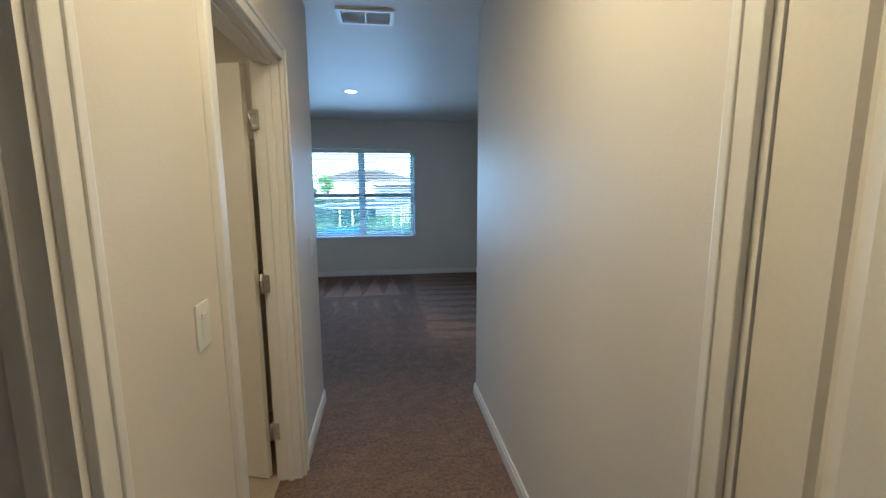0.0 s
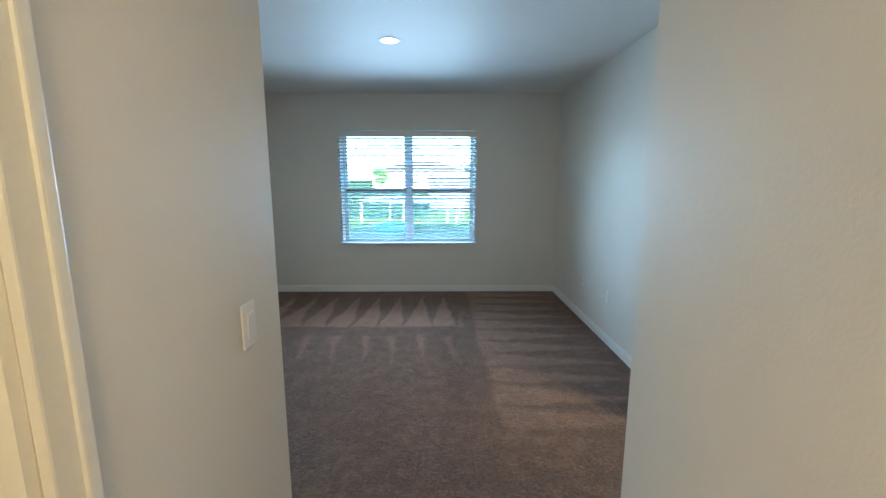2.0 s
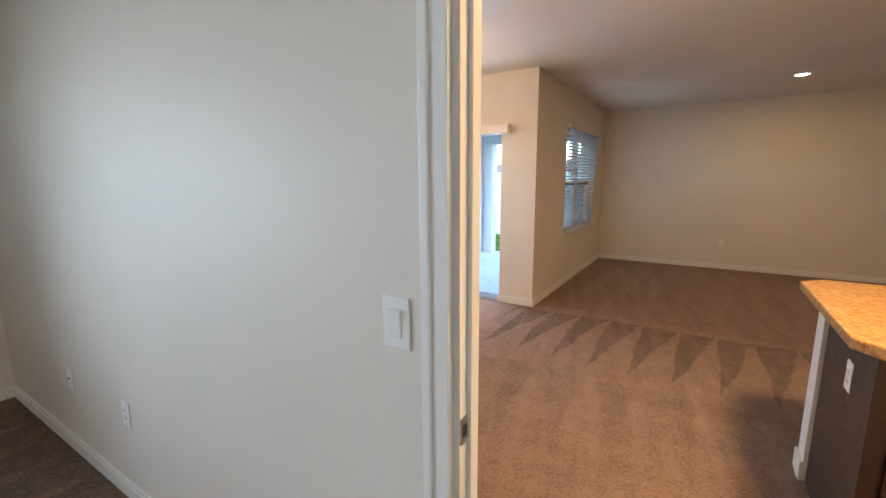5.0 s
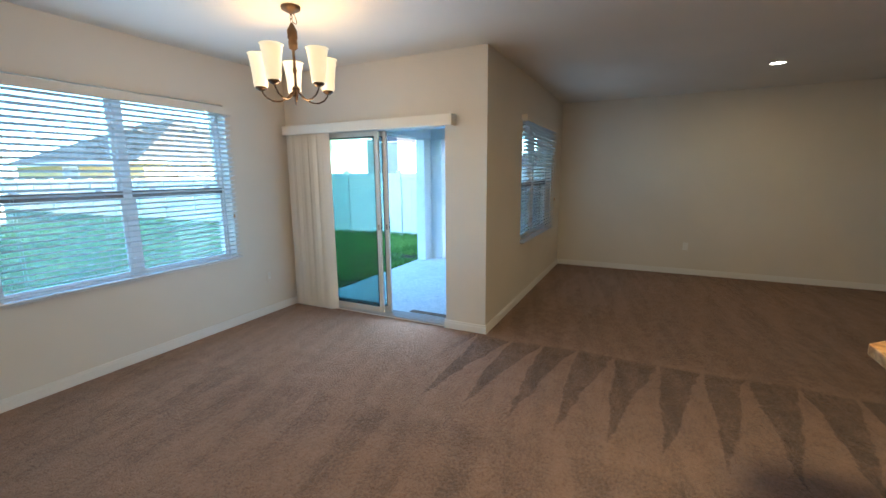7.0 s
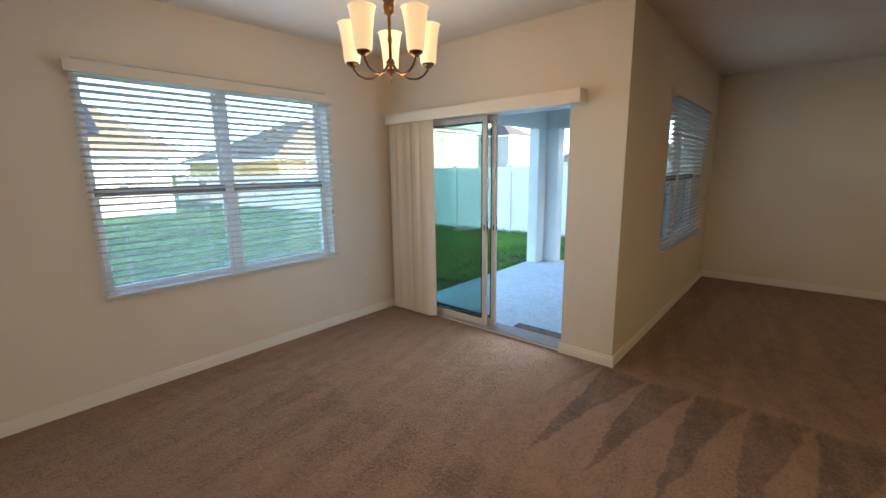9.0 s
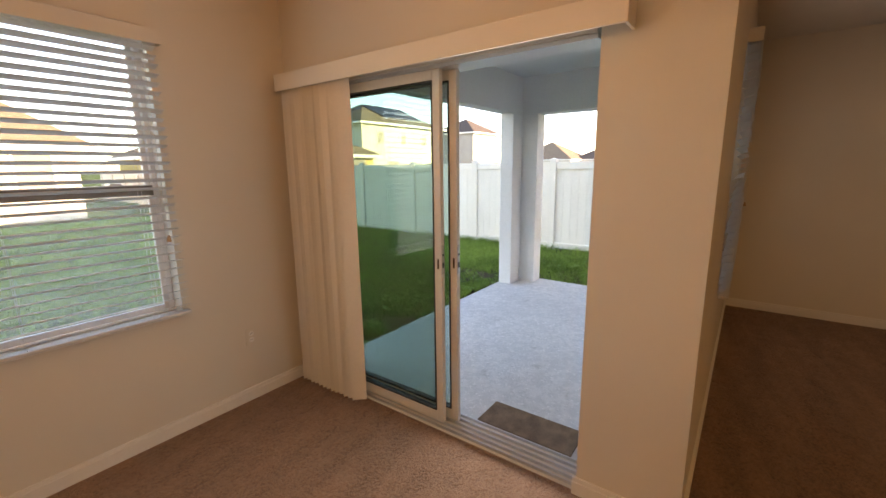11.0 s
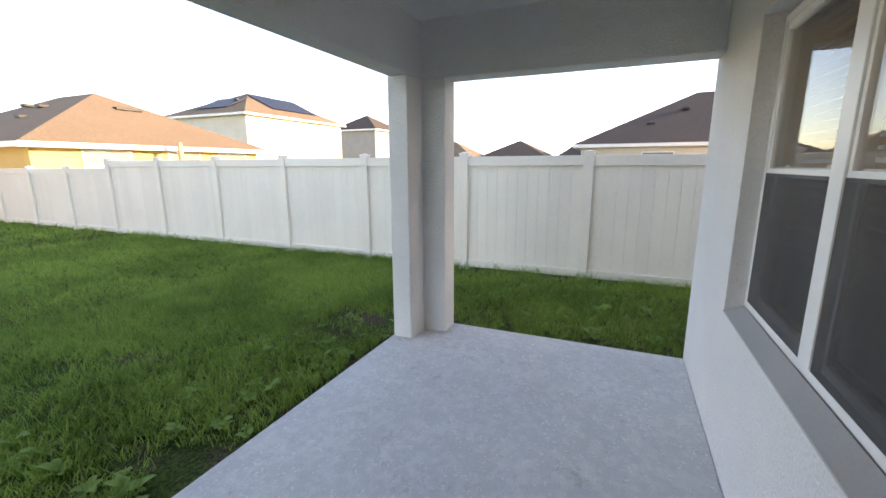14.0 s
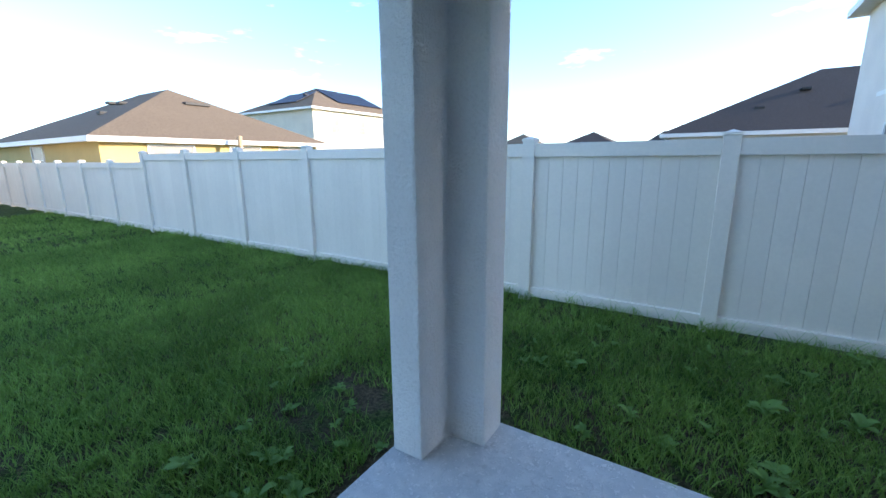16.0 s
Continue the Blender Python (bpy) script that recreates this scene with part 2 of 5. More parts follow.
def shingle_material(name, color):
    m, b = begin(name, 0.9, 0, 0.2)
    x, y, z = place_xyz()
    course = N.op("FRACT", z / 0.07)
    speck, large = noise_tex(14.0, 5.0, 0.7), noise_tex(0.5, 4.0)
    base = mix_color(smooth(speck, 0.3, 0.7), shades(color, 0.78), shades(color, 1.18))
    base = mix_color(smooth(large, 0.3, 0.7) * 0.3, base, shades(color, 0.8))
    tint(b, mix_color(N.op("SUBTRACT", 1.0, smooth(course, 0.0, 0.25)) * 0.35, base, shades(color, 0.5)))
    relief(b, course + speck * 0.5, 0.5, 0.02)
    return m


def glass_material(name, color, rough=0.0):
    """A thin pane: straight transmission in its tint, and a mirror image by Fresnel."""
    m = bpy.data.materials.new(name)
    m.use_nodes = True
    t = m.node_tree
    t.nodes.remove(t.nodes["Principled BSDF"])
    clear, gloss = t.nodes.new("ShaderNodeBsdfTransparent"), t.nodes.new("ShaderNodeBsdfGlossy")
    clear.inputs["Color"].default_value = (*color, 1)
    gloss.inputs["Roughness"].default_value = rough
    weight, mix = t.nodes.new("ShaderNodeLayerWeight"), t.nodes.new("ShaderNodeMixShader")
    weight.inputs["Blend"].default_value = 0.5
    power, share = t.nodes.new("ShaderNodeMath"), t.nodes.new("ShaderNodeMath")
    power.operation, share.operation = "POWER", "MULTIPLY_ADD"
    power.inputs[1].default_value, share.inputs[1].default_value, share.inputs[2].default_value = 5.0, 0.94, 0.045
    t.links.new(weight.outputs["Facing"], power.inputs[0])
    t.links.new(power.outputs[0], share.inputs[0])
    t.links.new(share.outputs[0], mix.inputs[0])
    t.links.new(clear.outputs[0], mix.inputs[1])
    t.links.new(gloss.outputs[0], mix.inputs[2])
    t.links.new(mix.outputs[0], t.nodes["Material Output"].inputs["Surface"])
    return m


def screen_material():
    """Insect screen: fine dark mesh that lets a third of the light through."""
    m, b = begin("insect_screen_mesh", 0.7)
    b.inputs["Base Color"].default_value = (0.055, 0.056, 0.06, 1)
    b.inputs["Alpha"].default_value = 0.5
    return m


def glow_material(name, color, strength, base=(0.8, 0.8, 0.8)):
    m, b = begin(name, 0.5)
    b.inputs["Base Color"].default_value = (*base, 1)
    b.inputs["Emission Color"].default_value = (*color, 1)
    b.inputs["Emission Strength"].default_value = strength
    return m


def granite_material():
    m, b = begin("speckled_laminate", 0.28, 0, 0.5)
    a, c, d = noise_tex(38.0, 5.0, 0.7), noise_tex(110.0, 4.0, 0.7), noise_tex(9.0, 3.0)
    base = mix_color(smooth(a, 0.38, 0.62), (0.30, 0.14, 0.045), (0.60, 0.36, 0.14))
    base = mix_color(smooth(c, 0.6, 0.7) * 0.7, base, (0.10, 0.055, 0.03))
    tint(b, mix_color(smooth(d, 0.55, 0.7) * 0.3, base, (0.68, 0.52, 0.32)))
    return m


WALL = paint_material("beige_wall_paint", (0.70, 0.655, 0.58))
CEIL = paint_material("ceiling_paint", (0.74, 0.72, 0.68))
TRIM = surface("white_trim_paint", (0.78, 0.76, 0.72), 0.4, var=0.03, bump=0.05)
DOORP = surface("cream_door_paint", (0.76, 0.72, 0.64), 0.42, var=0.03, fine=90, bump=0.06)
CARPET = carpet_material()
TILE = surface("tan_bathroom_tile", (0.45, 0.36, 0.27), 0.4, var=0.12, big=4)
VINYL = surface("white_window_vinyl", (0.80, 0.80, 0.79), 0.4, var=0.03, bump=0.03)
SLATP = surface("white_blind_slat", (0.64, 0.64, 0.63), 0.45, var=0.03, bump=0.04, vary=0.3)
VANE = surface("cream_vertical_vane", (0.80, 0.765, 0.70), 0.55, var=0.04, bump=0.06, vary=0.5)
ALU = surface("mill_aluminium", (0.62, 0.62, 0.62), 0.4, 0.7, var=0.1, fine=120, bump=0.05)
SILLALU = surface("weathered_aluminium_and_rail_shade", (0.22, 0.21, 0.20), 0.5, 0.4, var=0.2, fine=120, bump=0.05)
ALUW = surface("cream_coated_aluminium", (0.72, 0.69, 0.63), 0.45, 0.0, var=0.06, bump=0.04)
NICKEL = surface("brushed_nickel", (0.55, 0.53, 0.50), 0.32, 1.0, var=0.1, fine=150, bump=0.03)
BRONZE = surface("oil_rubbed_bronze", (0.10, 0.065, 0.04), 0.42, 0.85, var=0.15, fine=80, bump=0.05)
PLASTIC = surface("white_plastic", (0.80, 0.79, 0.76), 0.35, var=0.02, bump=0.0)
DARK = surface("dark_slot", (0.03, 0.03, 0.03), 0.6, var=0.1, bump=0)
BROWN = surface("espresso_cabinet_wood", (0.045, 0.026, 0.018), 0.4, var=0.2, big=6, fine=40, bump=0.08)
GRANITE = granite_material()
STUCCO = stucco_material("white_stucco", (0.82, 0.81, 0.79))
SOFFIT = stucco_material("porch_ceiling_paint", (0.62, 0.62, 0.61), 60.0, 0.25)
SILLM = stucco_material("grey_stucco_sill", (0.50, 0.49, 0.47), 90.0, 0.2)
SLAB = slab_material()
LAWN = lawn_material()
BLADE = blade_material("grass_blade", (0.070, 0.150, 0.024), (0.34, 0.52, 0.11))
DRYBLADE = blade_material("dry_grass_blade", (0.10, 0.085, 0.04), (0.24, 0.21, 0.10))
LEAF = blade_material("weed_leaf", (0.12, 0.24, 0.05), (0.32, 0.50, 0.13))
FENCE = surface("white_vinyl_fence", (0.80, 0.745, 0.655), 0.5, var=0.05, big=1.2, fine=30, bump=0.04, vary=0.15)
COIR = surface("brown_coir_mat", (0.19, 0.115, 0.068), 0.95, var=0.4, big=12, fine=160, bump=0.8, dist=0.008)
PANE = glass_material("window_glass", (0.95, 0.97, 0.96))
TINTED = glass_material("tinted_door_glass", (0.71, 0.80, 0.765))
SCREEN = screen_material()


def veil_material():
    """An insect screen from indoors: clear, with pale scatter added for window haze."""
    m = bpy.data.materials.new("insect_screen_with_glare")
    m.use_nodes = True
    t = m.node_tree
    t.nodes.remove(t.nodes["Principled BSDF"])
    clear, scatter, mix = t.nodes.new("ShaderNodeBsdfTransparent"), t.nodes.new("ShaderNodeBsdfTranslucent"), t.nodes.new("ShaderNodeMixShader")
    scatter.inputs["Color"].default_value = (0.58, 0.60, 0.54, 1)
    mix.inputs[0].default_value = 0.15
    t.links.new(clear.outputs[0], mix.inputs[1])
    t.links.new(scatter.outputs[0], mix.inputs[2])
    t.links.new(mix.outputs[0], t.nodes["Material Output"].inputs["Surface"])
    return m


VEIL = veil_material()
SHADE = glow_material("lit_frosted_glass", (1.0, 0.62, 0.27), 0.062)
CANGLOW = glow_material("lit_lamp_lens", (1.0, 0.80, 0.56), 2.0)
AMBER = glow_material("lit_amber_glass", (1.0, 0.50, 0.15), 0.08)
SOLAR = surface("blue_solar_glass", (0.014, 0.018, 0.035), 0.45, var=0.2, bump=0)
GREYW = surface("grey_shed_wall", (0.16, 0.17, 0.19), 0.8, var=0.1)
TRUNK = surface("bark", (0.12, 0.085, 0.06), 0.9, var=0.2, fine=30, bump=0.6, dist=0.01)
BLUEP = surface("blue_plastic", (0.05, 0.25, 0.5), 0.4, var=0.05, bump=0)


# ---- building blocks ----
def box(bm, x0, x1, y0, y1, z0, z1, bevel=0.0):
    got = bmesh.ops.create_cube(bm, size=1.0)
    vs = got["verts"]
    bmesh.ops.scale(bm, verts=vs, vec=(abs(x1 - x0), abs(y1 - y0), abs(z1 - z0)))
    bmesh.ops.translate(bm, verts=vs, vec=((x0 + x1) / 2, (y0 + y1) / 2, (z0 + z1) / 2))
    if bevel:
        es = list({e for v in vs for e in v.link_edges})
        bmesh.ops.bevel(bm, geom=es, offset=bevel, segments=2, profile=0.6, affect="EDGES")
    return bm


def boxes(*dims, bevel=0.0):
    bm = bmesh.new()
    for d in dims:
        box(bm, *d, bevel=bevel)
    return bm


def lathe(profile, segments=24, bm=None, m=None):
    """Turns (radius, height) pairs about z."""
    bm = bm or bmesh.new()
    m = m or Matrix.Identity(4)
    rings = []
    for r, h in profile:
        if r < 1e-5:
            rings.append([bm.verts.new(m @ Vector((0, 0, h)))])
        else:
            rings.append([bm.verts.new(m @ Vector((r * math.cos(2 * math.pi * k / segments), r * math.sin(2 * math.pi * k / segments), h))) for k in range(segments)])
    for a, b in zip(rings, rings[1:]):
        for k in range(segments):
            j = (k + 1) % segments
            if len(a) == 1 and len(b) == 1:
                continue
            if len(a) == 1:
                bm.faces.new((a[0], b[j], b[k]))
            elif len(b) == 1:
                bm.faces.new((a[k], a[j], b[0]))
            else:
                bm.faces.new((a[k], a[j], b[j], b[k]))
    return bm


def tube(points, radius, segments=8, bm=None):
    """A round bar along points."""
    bm = bm or bmesh.new()
    pts = [Vector(p) for p in points]
    rings = []
    for k, p in enumerate(pts):
        d = (pts[min(k + 1, len(pts) - 1)] - pts[max(k - 1, 0)]).normalized()
        q = d.to_track_quat("Z", "Y").to_matrix()
        rings.append([bm.verts.new(p + q @ Vector((radius * math.cos(2 * math.pi * a / segments), radius * math.sin(2 * math.pi * a / segments), 0))) for a in range(segments)])
    for a, b in zip(rings, rings[1:]):
        for k in range(segments):
            j = (k + 1) % segments
            bm.faces.new((a[k], a[j], b[j], b[k]))
    bm.faces.new(rings[0][::-1])
    bm.faces.new(rings[-1])
    return bm


def prism(outline, z0, z1, bevel=0.0):
    bm = bmesh.new()
    low = [bm.verts.new((x, y, z0)) for x, y in outline]
    high = [bm.verts.new((x, y, z1)) for x, y in outline]
    bm.faces.new(low[::-1])
    bm.faces.new(high)
    n = len(outline)
    for k in range(n):
        j = (k + 1) % n
        bm.faces.new((low[k], low[j], high[j], high[k]))
    if bevel:
        bmesh.ops.bevel(bm, geom=bm.edges[:], offset=bevel, segments=2, profile=0.6, affect="EDGES")
    return bm


def mesh_of(name, bm, material, smooth_it=False):
    bmesh.ops.recalc_face_normals(bm, faces=bm.faces[:])
    me = bpy.data.meshes.new(name)
    bm.to_mesh(me)
    bm.free()
    me.materials.append(material)
    if smooth_it:
        me.polygons.foreach_set("use_smooth", [True] * len(me.polygons))
    return me


def part(name, bm, material, parent, label="", smooth_it=False, at=None):
    ob = new(name, mesh_of(name, bm, material, smooth_it))
    ob.parent = parent
    if at is not None:
        ob.matrix_basis = at
    if label:
        tagged(ob, label)
    return ob


def thing(name, label, category, m=None, group="", kind=""):
    ob = new(name)
    if m is not None:
        ob.matrix_basis = m
    return tagged(ob, label, category, group, kind)


def solid(name, bm, material, label, category, kind="structure", m=None, smooth_it=False, group=""):
    ob = new(name, mesh_of(name, bm, material, smooth_it))
    if m is not None:
        ob.matrix_basis = m
    return tagged(ob, label, category, group, kind)


def clone(ob, name, parent, m):
    c = new(name, ob.data)
    c.parent, c.matrix_basis = parent, m
    return c


def wall_bm(axis, a0, a1, c0, c1, z0, z1, holes=()):
    """A wall along axis from a0 to a1, c0 to c1 thick, with (a0, a1, z0, z1) openings."""
    bm = bmesh.new()
    cuts = sorted({a0, a1, *[h[0] for h in holes], *[h[1] for h in holes]})
    for p, q in zip(cuts, cuts[1:]):
        spans = [(z0, z1)]
        for h in holes:
            if h[0] <= p + 1e-6 and q - 1e-6 <= h[1]:
                spans = [s for lo, hi in spans for s in ((lo, min(hi, h[2])), (max(lo, h[3]), hi)) if s[1] - s[0] > 1e-4]
        for lo, hi in spans:
            if axis == "x":
                box(bm, p, q, c0, c1, lo, hi)
            else:
                box(bm, c0, c1, p, q, lo, hi)
    return bm


# ---- structure: house ----
H = 2.585
WEST, EAST, NORTH_BED, NORTH_DIN, SOUTH = -1.735, 9.30, 7.21, 7.29, -1.5
BED_WIN, DIN_WIN, LIV_WIN = (-0.725, 1.025, 0.643, 2.13), (3.347, 5.077, 0.674, 2.16), (6.975, 8.572, 0.68, 2.08)
BLIND_TOP = (2.05, 2.08, 2.08)
SLIDER = (5.315, 7.165, -0.05, 2.0)


def wall(name, axis, a0, a1, c0, c1, holes=(), z0=0.0, z1=H, material=None, label="beige painted drywall wall with faint scuffs"):
    return solid(name, wall_bm(axis, a0, a1, c0, c1, z0, z1, holes), material or WALL, label, "wall")


wall("wall_bedroom_north", "x", WEST - 0.1, 2.175, NORTH_BED, 7.38, [BED_WIN])
wall("wall_dining_north", "x", 2.175, 5.93, NORTH_DIN, 7.38, [DIN_WIN])
wall("wall_patio_door", "y", 5.02, NORTH_DIN, 5.835, 5.86, [SLIDER])
wall("wall_patio_door_core", "y", 5.02, NORTH_DIN, 5.86, 5.93, [(SLIDER[0] - 0.035, *SLIDER[1:])])
wall("wall_living_north", "x", 5.835, 9.42, 4.905, 5.02, [LIV_WIN])
wall("wall_living_east", "y", SOUTH, 4.905, EAST, 9.42)
wall("wall_south", "x", WEST - 0.1, 9.42, SOUTH - 0.12, SOUTH)
wall("wall_bedroom_east", "y", SOUTH, NORTH_BED, 2.12, 2.205, [(2.985, 3.745, 0, 2.06)])
wall("wall_dining_west", "y", NORTH_BED, NORTH_DIN, 2.175, 2.205)
wall("wall_bedroom_south_1", "x", 1.26, 2.12, 2.79, 2.89)
wall("wall_bedroom_south_2", "x", WEST, -0.045, 2.845, 2.945)
wall("wall_west", "y", SOUTH, NORTH_BED, WEST - 0.1, WEST)
wall("wall_hall_1", "y", SOUTH, 2.945, -0.045, 0.067, [(1.36, 2.17, 0, 2.06), (-0.05, 0.76, 0, 2.06)])
wall("wall_hall_2", "y", SOUTH, 2.89, 1.147, 1.26, [(-0.05, 0.75, 0, 2.06)])
wall("wall_bathroom_south", "x", WEST, -0.045, 0.80, 0.90)
wall("wall_closet", "y", SOUTH, 2.79, 1.75, 1.85)
# outer skin
STUC = "white textured stucco outer wall"
wall("outer_wall_north", "x", -2.05, 6.03, 7.38, 7.52, [BED_WIN, DIN_WIN], -0.3, 2.72, STUCCO, STUC)
wall("outer_wall_patio", "y", 5.127, 7.38, 5.93, 6.03, [(SLIDER[0] - 0.05, SLIDER[1], -0.05, 2.0)], -0.3, 2.72, STUCCO, STUC)
wall("outer_wall_living", "x", 5.93, 9.66, 5.02, 5.127, [(LIV_WIN[0], LIV_WIN[1], LIV_WIN[2] - 0.045, LIV_WIN[3] + 0.02)], -0.3, 2.72, STUCCO, STUC)
wall("outer_wall_east", "y", -8.0, 5.02, 9.42, 9.66, (), -0.3, 2.72, STUCCO, STUC)
wall("outer_wall_south", "x", -2.05, 9.42, -8.0, -7.8, (), -0.3, 2.72, STUCCO, STUC)
wall("outer_wall_west", "y", -7.8, 7.38, -2.05, -1.85, (), -0.3, 2.72, STUCCO, STUC)

solid("floor", boxes((-0.045, 2.13, 0.90, 7.215, -0.05, 0.0), (0.067, 1.147, SOUTH, 0.90, -0.05, 0.0), (WEST, -0.045, 2.9, 7.215, -0.05, 0.0),
                     (2.13, 5.86, SOUTH, 7.295, -0.05, 0.0), (5.86, 9.31, SOUTH, 4.91, -0.05, 0.0)), CARPET, "brown cut pile carpet with vacuum tracks", "carpet")
solid("floor_bathroom", boxes((WEST, -0.045, SOUTH, 2.9, -0.05, 0.004), (1.147, 2.13, SOUTH, 0.9, -0.05, -0.002)), TILE, "tan ceramic tiled bathroom floor", "floor")
solid("foundation", boxes((-2.0, 5.9, -7.9, 7.4, -0.35, -0.05), (5.9, 9.5, -7.9, 5.1, -0.35, -0.05)), SLAB, "plain concrete house foundation slab", "foundation")
solid("ceiling", boxes((-1.85, 5.93, SOUTH - 0.1, 7.38, H, 2.72), (5.93, 9.42, SOUTH - 0.1, 5.02, H, 2.72)), CEIL, "pale matt painted drywall ceiling", "ceiling")

# unseen roof over the whole house, ridge along x, added to shade the lawn
rb = bmesh.new()
ra, rc, re = -9.0, 8.0, -0.5
pts = [(-2.6, ra, 2.72), (10.1, ra, 2.72), (10.1, rc, 2.72), (-2.6, rc, 2.72), (3.0, re, 5.2), (4.5, re, 5.2)]
rv = [rb.verts.new(p) for p in pts]
for f in ((0, 1, 2, 3), (0, 1, 5, 4), (1, 2, 5), (2, 3, 4, 5), (3, 0, 4)):
    rb.faces.new([rv[k] for k in f])
solid("roof", rb, shingle_material("own_roof_shingle", (0.13, 0.10, 0.08)), "unseen brown shingle hip roof, added to shade the lawn", "roof")

# ---- porch ----
PZ = -0.12
solid("porch_floor", boxes((6.03, 9.635, 5.127, 7.525, -0.34, PZ), bevel=0.012), SLAB, "pale grey textured concrete porch slab, worn", "patio")
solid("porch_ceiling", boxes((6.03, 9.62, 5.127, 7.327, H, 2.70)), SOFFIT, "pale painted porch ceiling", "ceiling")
solid("porch_beam_1", boxes((6.03, 9.61, 7.325, 7.507, 2.125, 2.71), bevel=0.012), STUCCO, "white stucco porch beam", "beam")
solid("porch_beam_2", boxes((9.385, 9.61, 5.127, 7.325, 2.125, 2.71), bevel=0.012), STUCCO, "white stucco porch beam", "beam")
solid("porch_column", prism([(9.124, 7.325), (9.385, 7.325), (9.385, 7.105), (9.605, 7.105), (9.605, 7.505), (9.124, 7.505)], PZ, 2.125, 0.012), STUCCO,
      "white stucco L-shaped corner column on the slab", "column")


# ---- trim ----
def baseboard(runs):
    """Runs (axis, a0, a1, face, side): a stepped board against a wall's face."""
    bm = bmesh.new()
    for axis, a0, a1, face, side in runs:
        for thick, z0, z1 in ((0.014, 0.0, 0.062), (0.009, 0.062, 0.083)):
            c0, c1 = sorted((face, face + side * thick))
            if axis == "x":
                box(bm, a0, a1, c0, c1, z0, z1)
            else:
                box(bm, c0, c1, a0, a1, z0, z1)
    return bm


BASE = "white painted wooden baseboard"
solid("baseboard_bedroom", baseboard([("x", WEST, 2.12, NORTH_BED, -1), ("y", 3.81, NORTH_BED - 0.014, 2.12, -1), ("y", 2.945, NORTH_BED - 0.014, WEST, 1),
                                      ("x", WEST + 0.014, 0.053, 2.945, 1), ("x", 1.161, 2.05, 2.89, 1)]), TRIM, BASE, "baseboard")
solid("baseboard_hall", baseboard([("y", 2.24, 2.959, 0.067, 1), ("y", 0.83, 1.29, 0.067, 1), ("y", 0.82, 2.904, 1.147, -1)]), TRIM, BASE, "baseboard")
solid("baseboard_great_room", baseboard([("x", 2.205, 5.835, NORTH_DIN, -1), ("y", 3.82, NORTH_DIN - 0.014, 2.205, 1), ("y", SOUTH, 2.91, 2.205, 1), ("y", 4.891, 5.33, 5.835, -1),
                                         ("x", 5.835, EAST, 4.905, -1), ("y", SOUTH, 4.891, EAST, -1), ("y", 7.17, NORTH_DIN - 0.014, 5.835, -1)]), TRIM, BASE, "baseboard")


def casing(parent, face, side, y0, y1, top, jamb_to):
    """Stepped casing round a doorway in a wall whose face is at x = face, and the jamb boards that line it."""
    w, th = 0.062, 0.017
    for name, ya, yb, za, zb in (("casing", y0 - w, y0, 0, top + w), ("casing", y1, y1 + w, 0, top + w), ("casing", y0, y1, top, top + w)):
        bm = bmesh.new()
        c0, c1 = sorted((face, face + side * th))
        box(bm, c0, c1, ya, yb, za, zb, bevel=0.004)
        outer = (ya, ya + 0.022) if ya < y0 - 0.01 else ((yb - 0.022, yb) if yb > y1 + 0.01 else None)
        d0, d1 = sorted((face + side * th * 0.6, face + side * (th + 0.006)))
        if outer:
            box(bm, d0, d1, outer[0], outer[1], za, zb, bevel=0.004)
        else:
            box(bm, d0, d1, ya, yb, zb - 0.022, zb, bevel=0.004)
        part(name, bm, TRIM, parent)
    if jamb_to is not None:
        c0, c1 = sorted((face, jamb_to))
        for ya, yb, za, zb in ((y0 - 0.001, y0 + 0.016, 0, top), (y1 - 0.016, y1 + 0.001, 0, top), (y0 + 0.016, y1 - 0.016, top - 0.016, top + 0.001)):
            part("jamb", boxes((c0 + 0.001, c1 - 0.001, ya, yb, za, zb)), TRIM, parent)
        m0 = (c0 + c1) / 2
        for ya, yb, za, zb in ((y0 + 0.016, y0 + 0.027, 0, top - 0.016), (y1 - 0.027, y1 - 0.016, 0, top - 0.016), (y0 + 0.027, y1 - 0.027, top - 0.027, top - 0.016)):
            part("door_stop", boxes((m0 - 0.012, m0 + 0.02, ya, yb, za, zb), bevel=0.003), TRIM, parent)


def doorway(name, xa, xb, y0, y1, top, label, strike=None):
    d = thing(name, label, "doorway", kind="structure")
    casing(d, xb, 1, y0, y1, top, xa)
    casing(d, xa, -1, y0, y1, top, None)
    if strike:
        yf, inward, xs, z = strike
        a, b = sorted((yf, yf + inward * 0.003))
        part("strike_plate", boxes((xs - 0.014, xs + 0.018, a, b, z - 0.029, z + 0.029), bevel=0.001), NICKEL, d, "nickel strike plate")
        a, b = sorted((yf + inward * 0.003, yf + inward * 0.0045))
        part("latch_hole", boxes((xs - 0.007, xs + 0.008, a, b, z - 0.014, z + 0.014)), DARK, d)
    return d


doorway("door_1", -0.045, 0.067, 1.36, 2.17, 2.06, "white trimmed doorway from hall to bathroom")
doorway("door_2", 2.12, 2.205, 2.985, 3.745, 2.06, "white trimmed doorway from bedroom to great room", (3.729, -1, 2.138, 0.925))
doorway("door_3", -0.045, 0.067, -0.05, 0.76, 2.06, "white trimmed doorway off the hall")
doorway("door_4", 1.147, 1.26, -0.05, 0.75, 2.06, "white trimmed closet doorway off the hall", (0.734, -1, 1.19, 0.965))


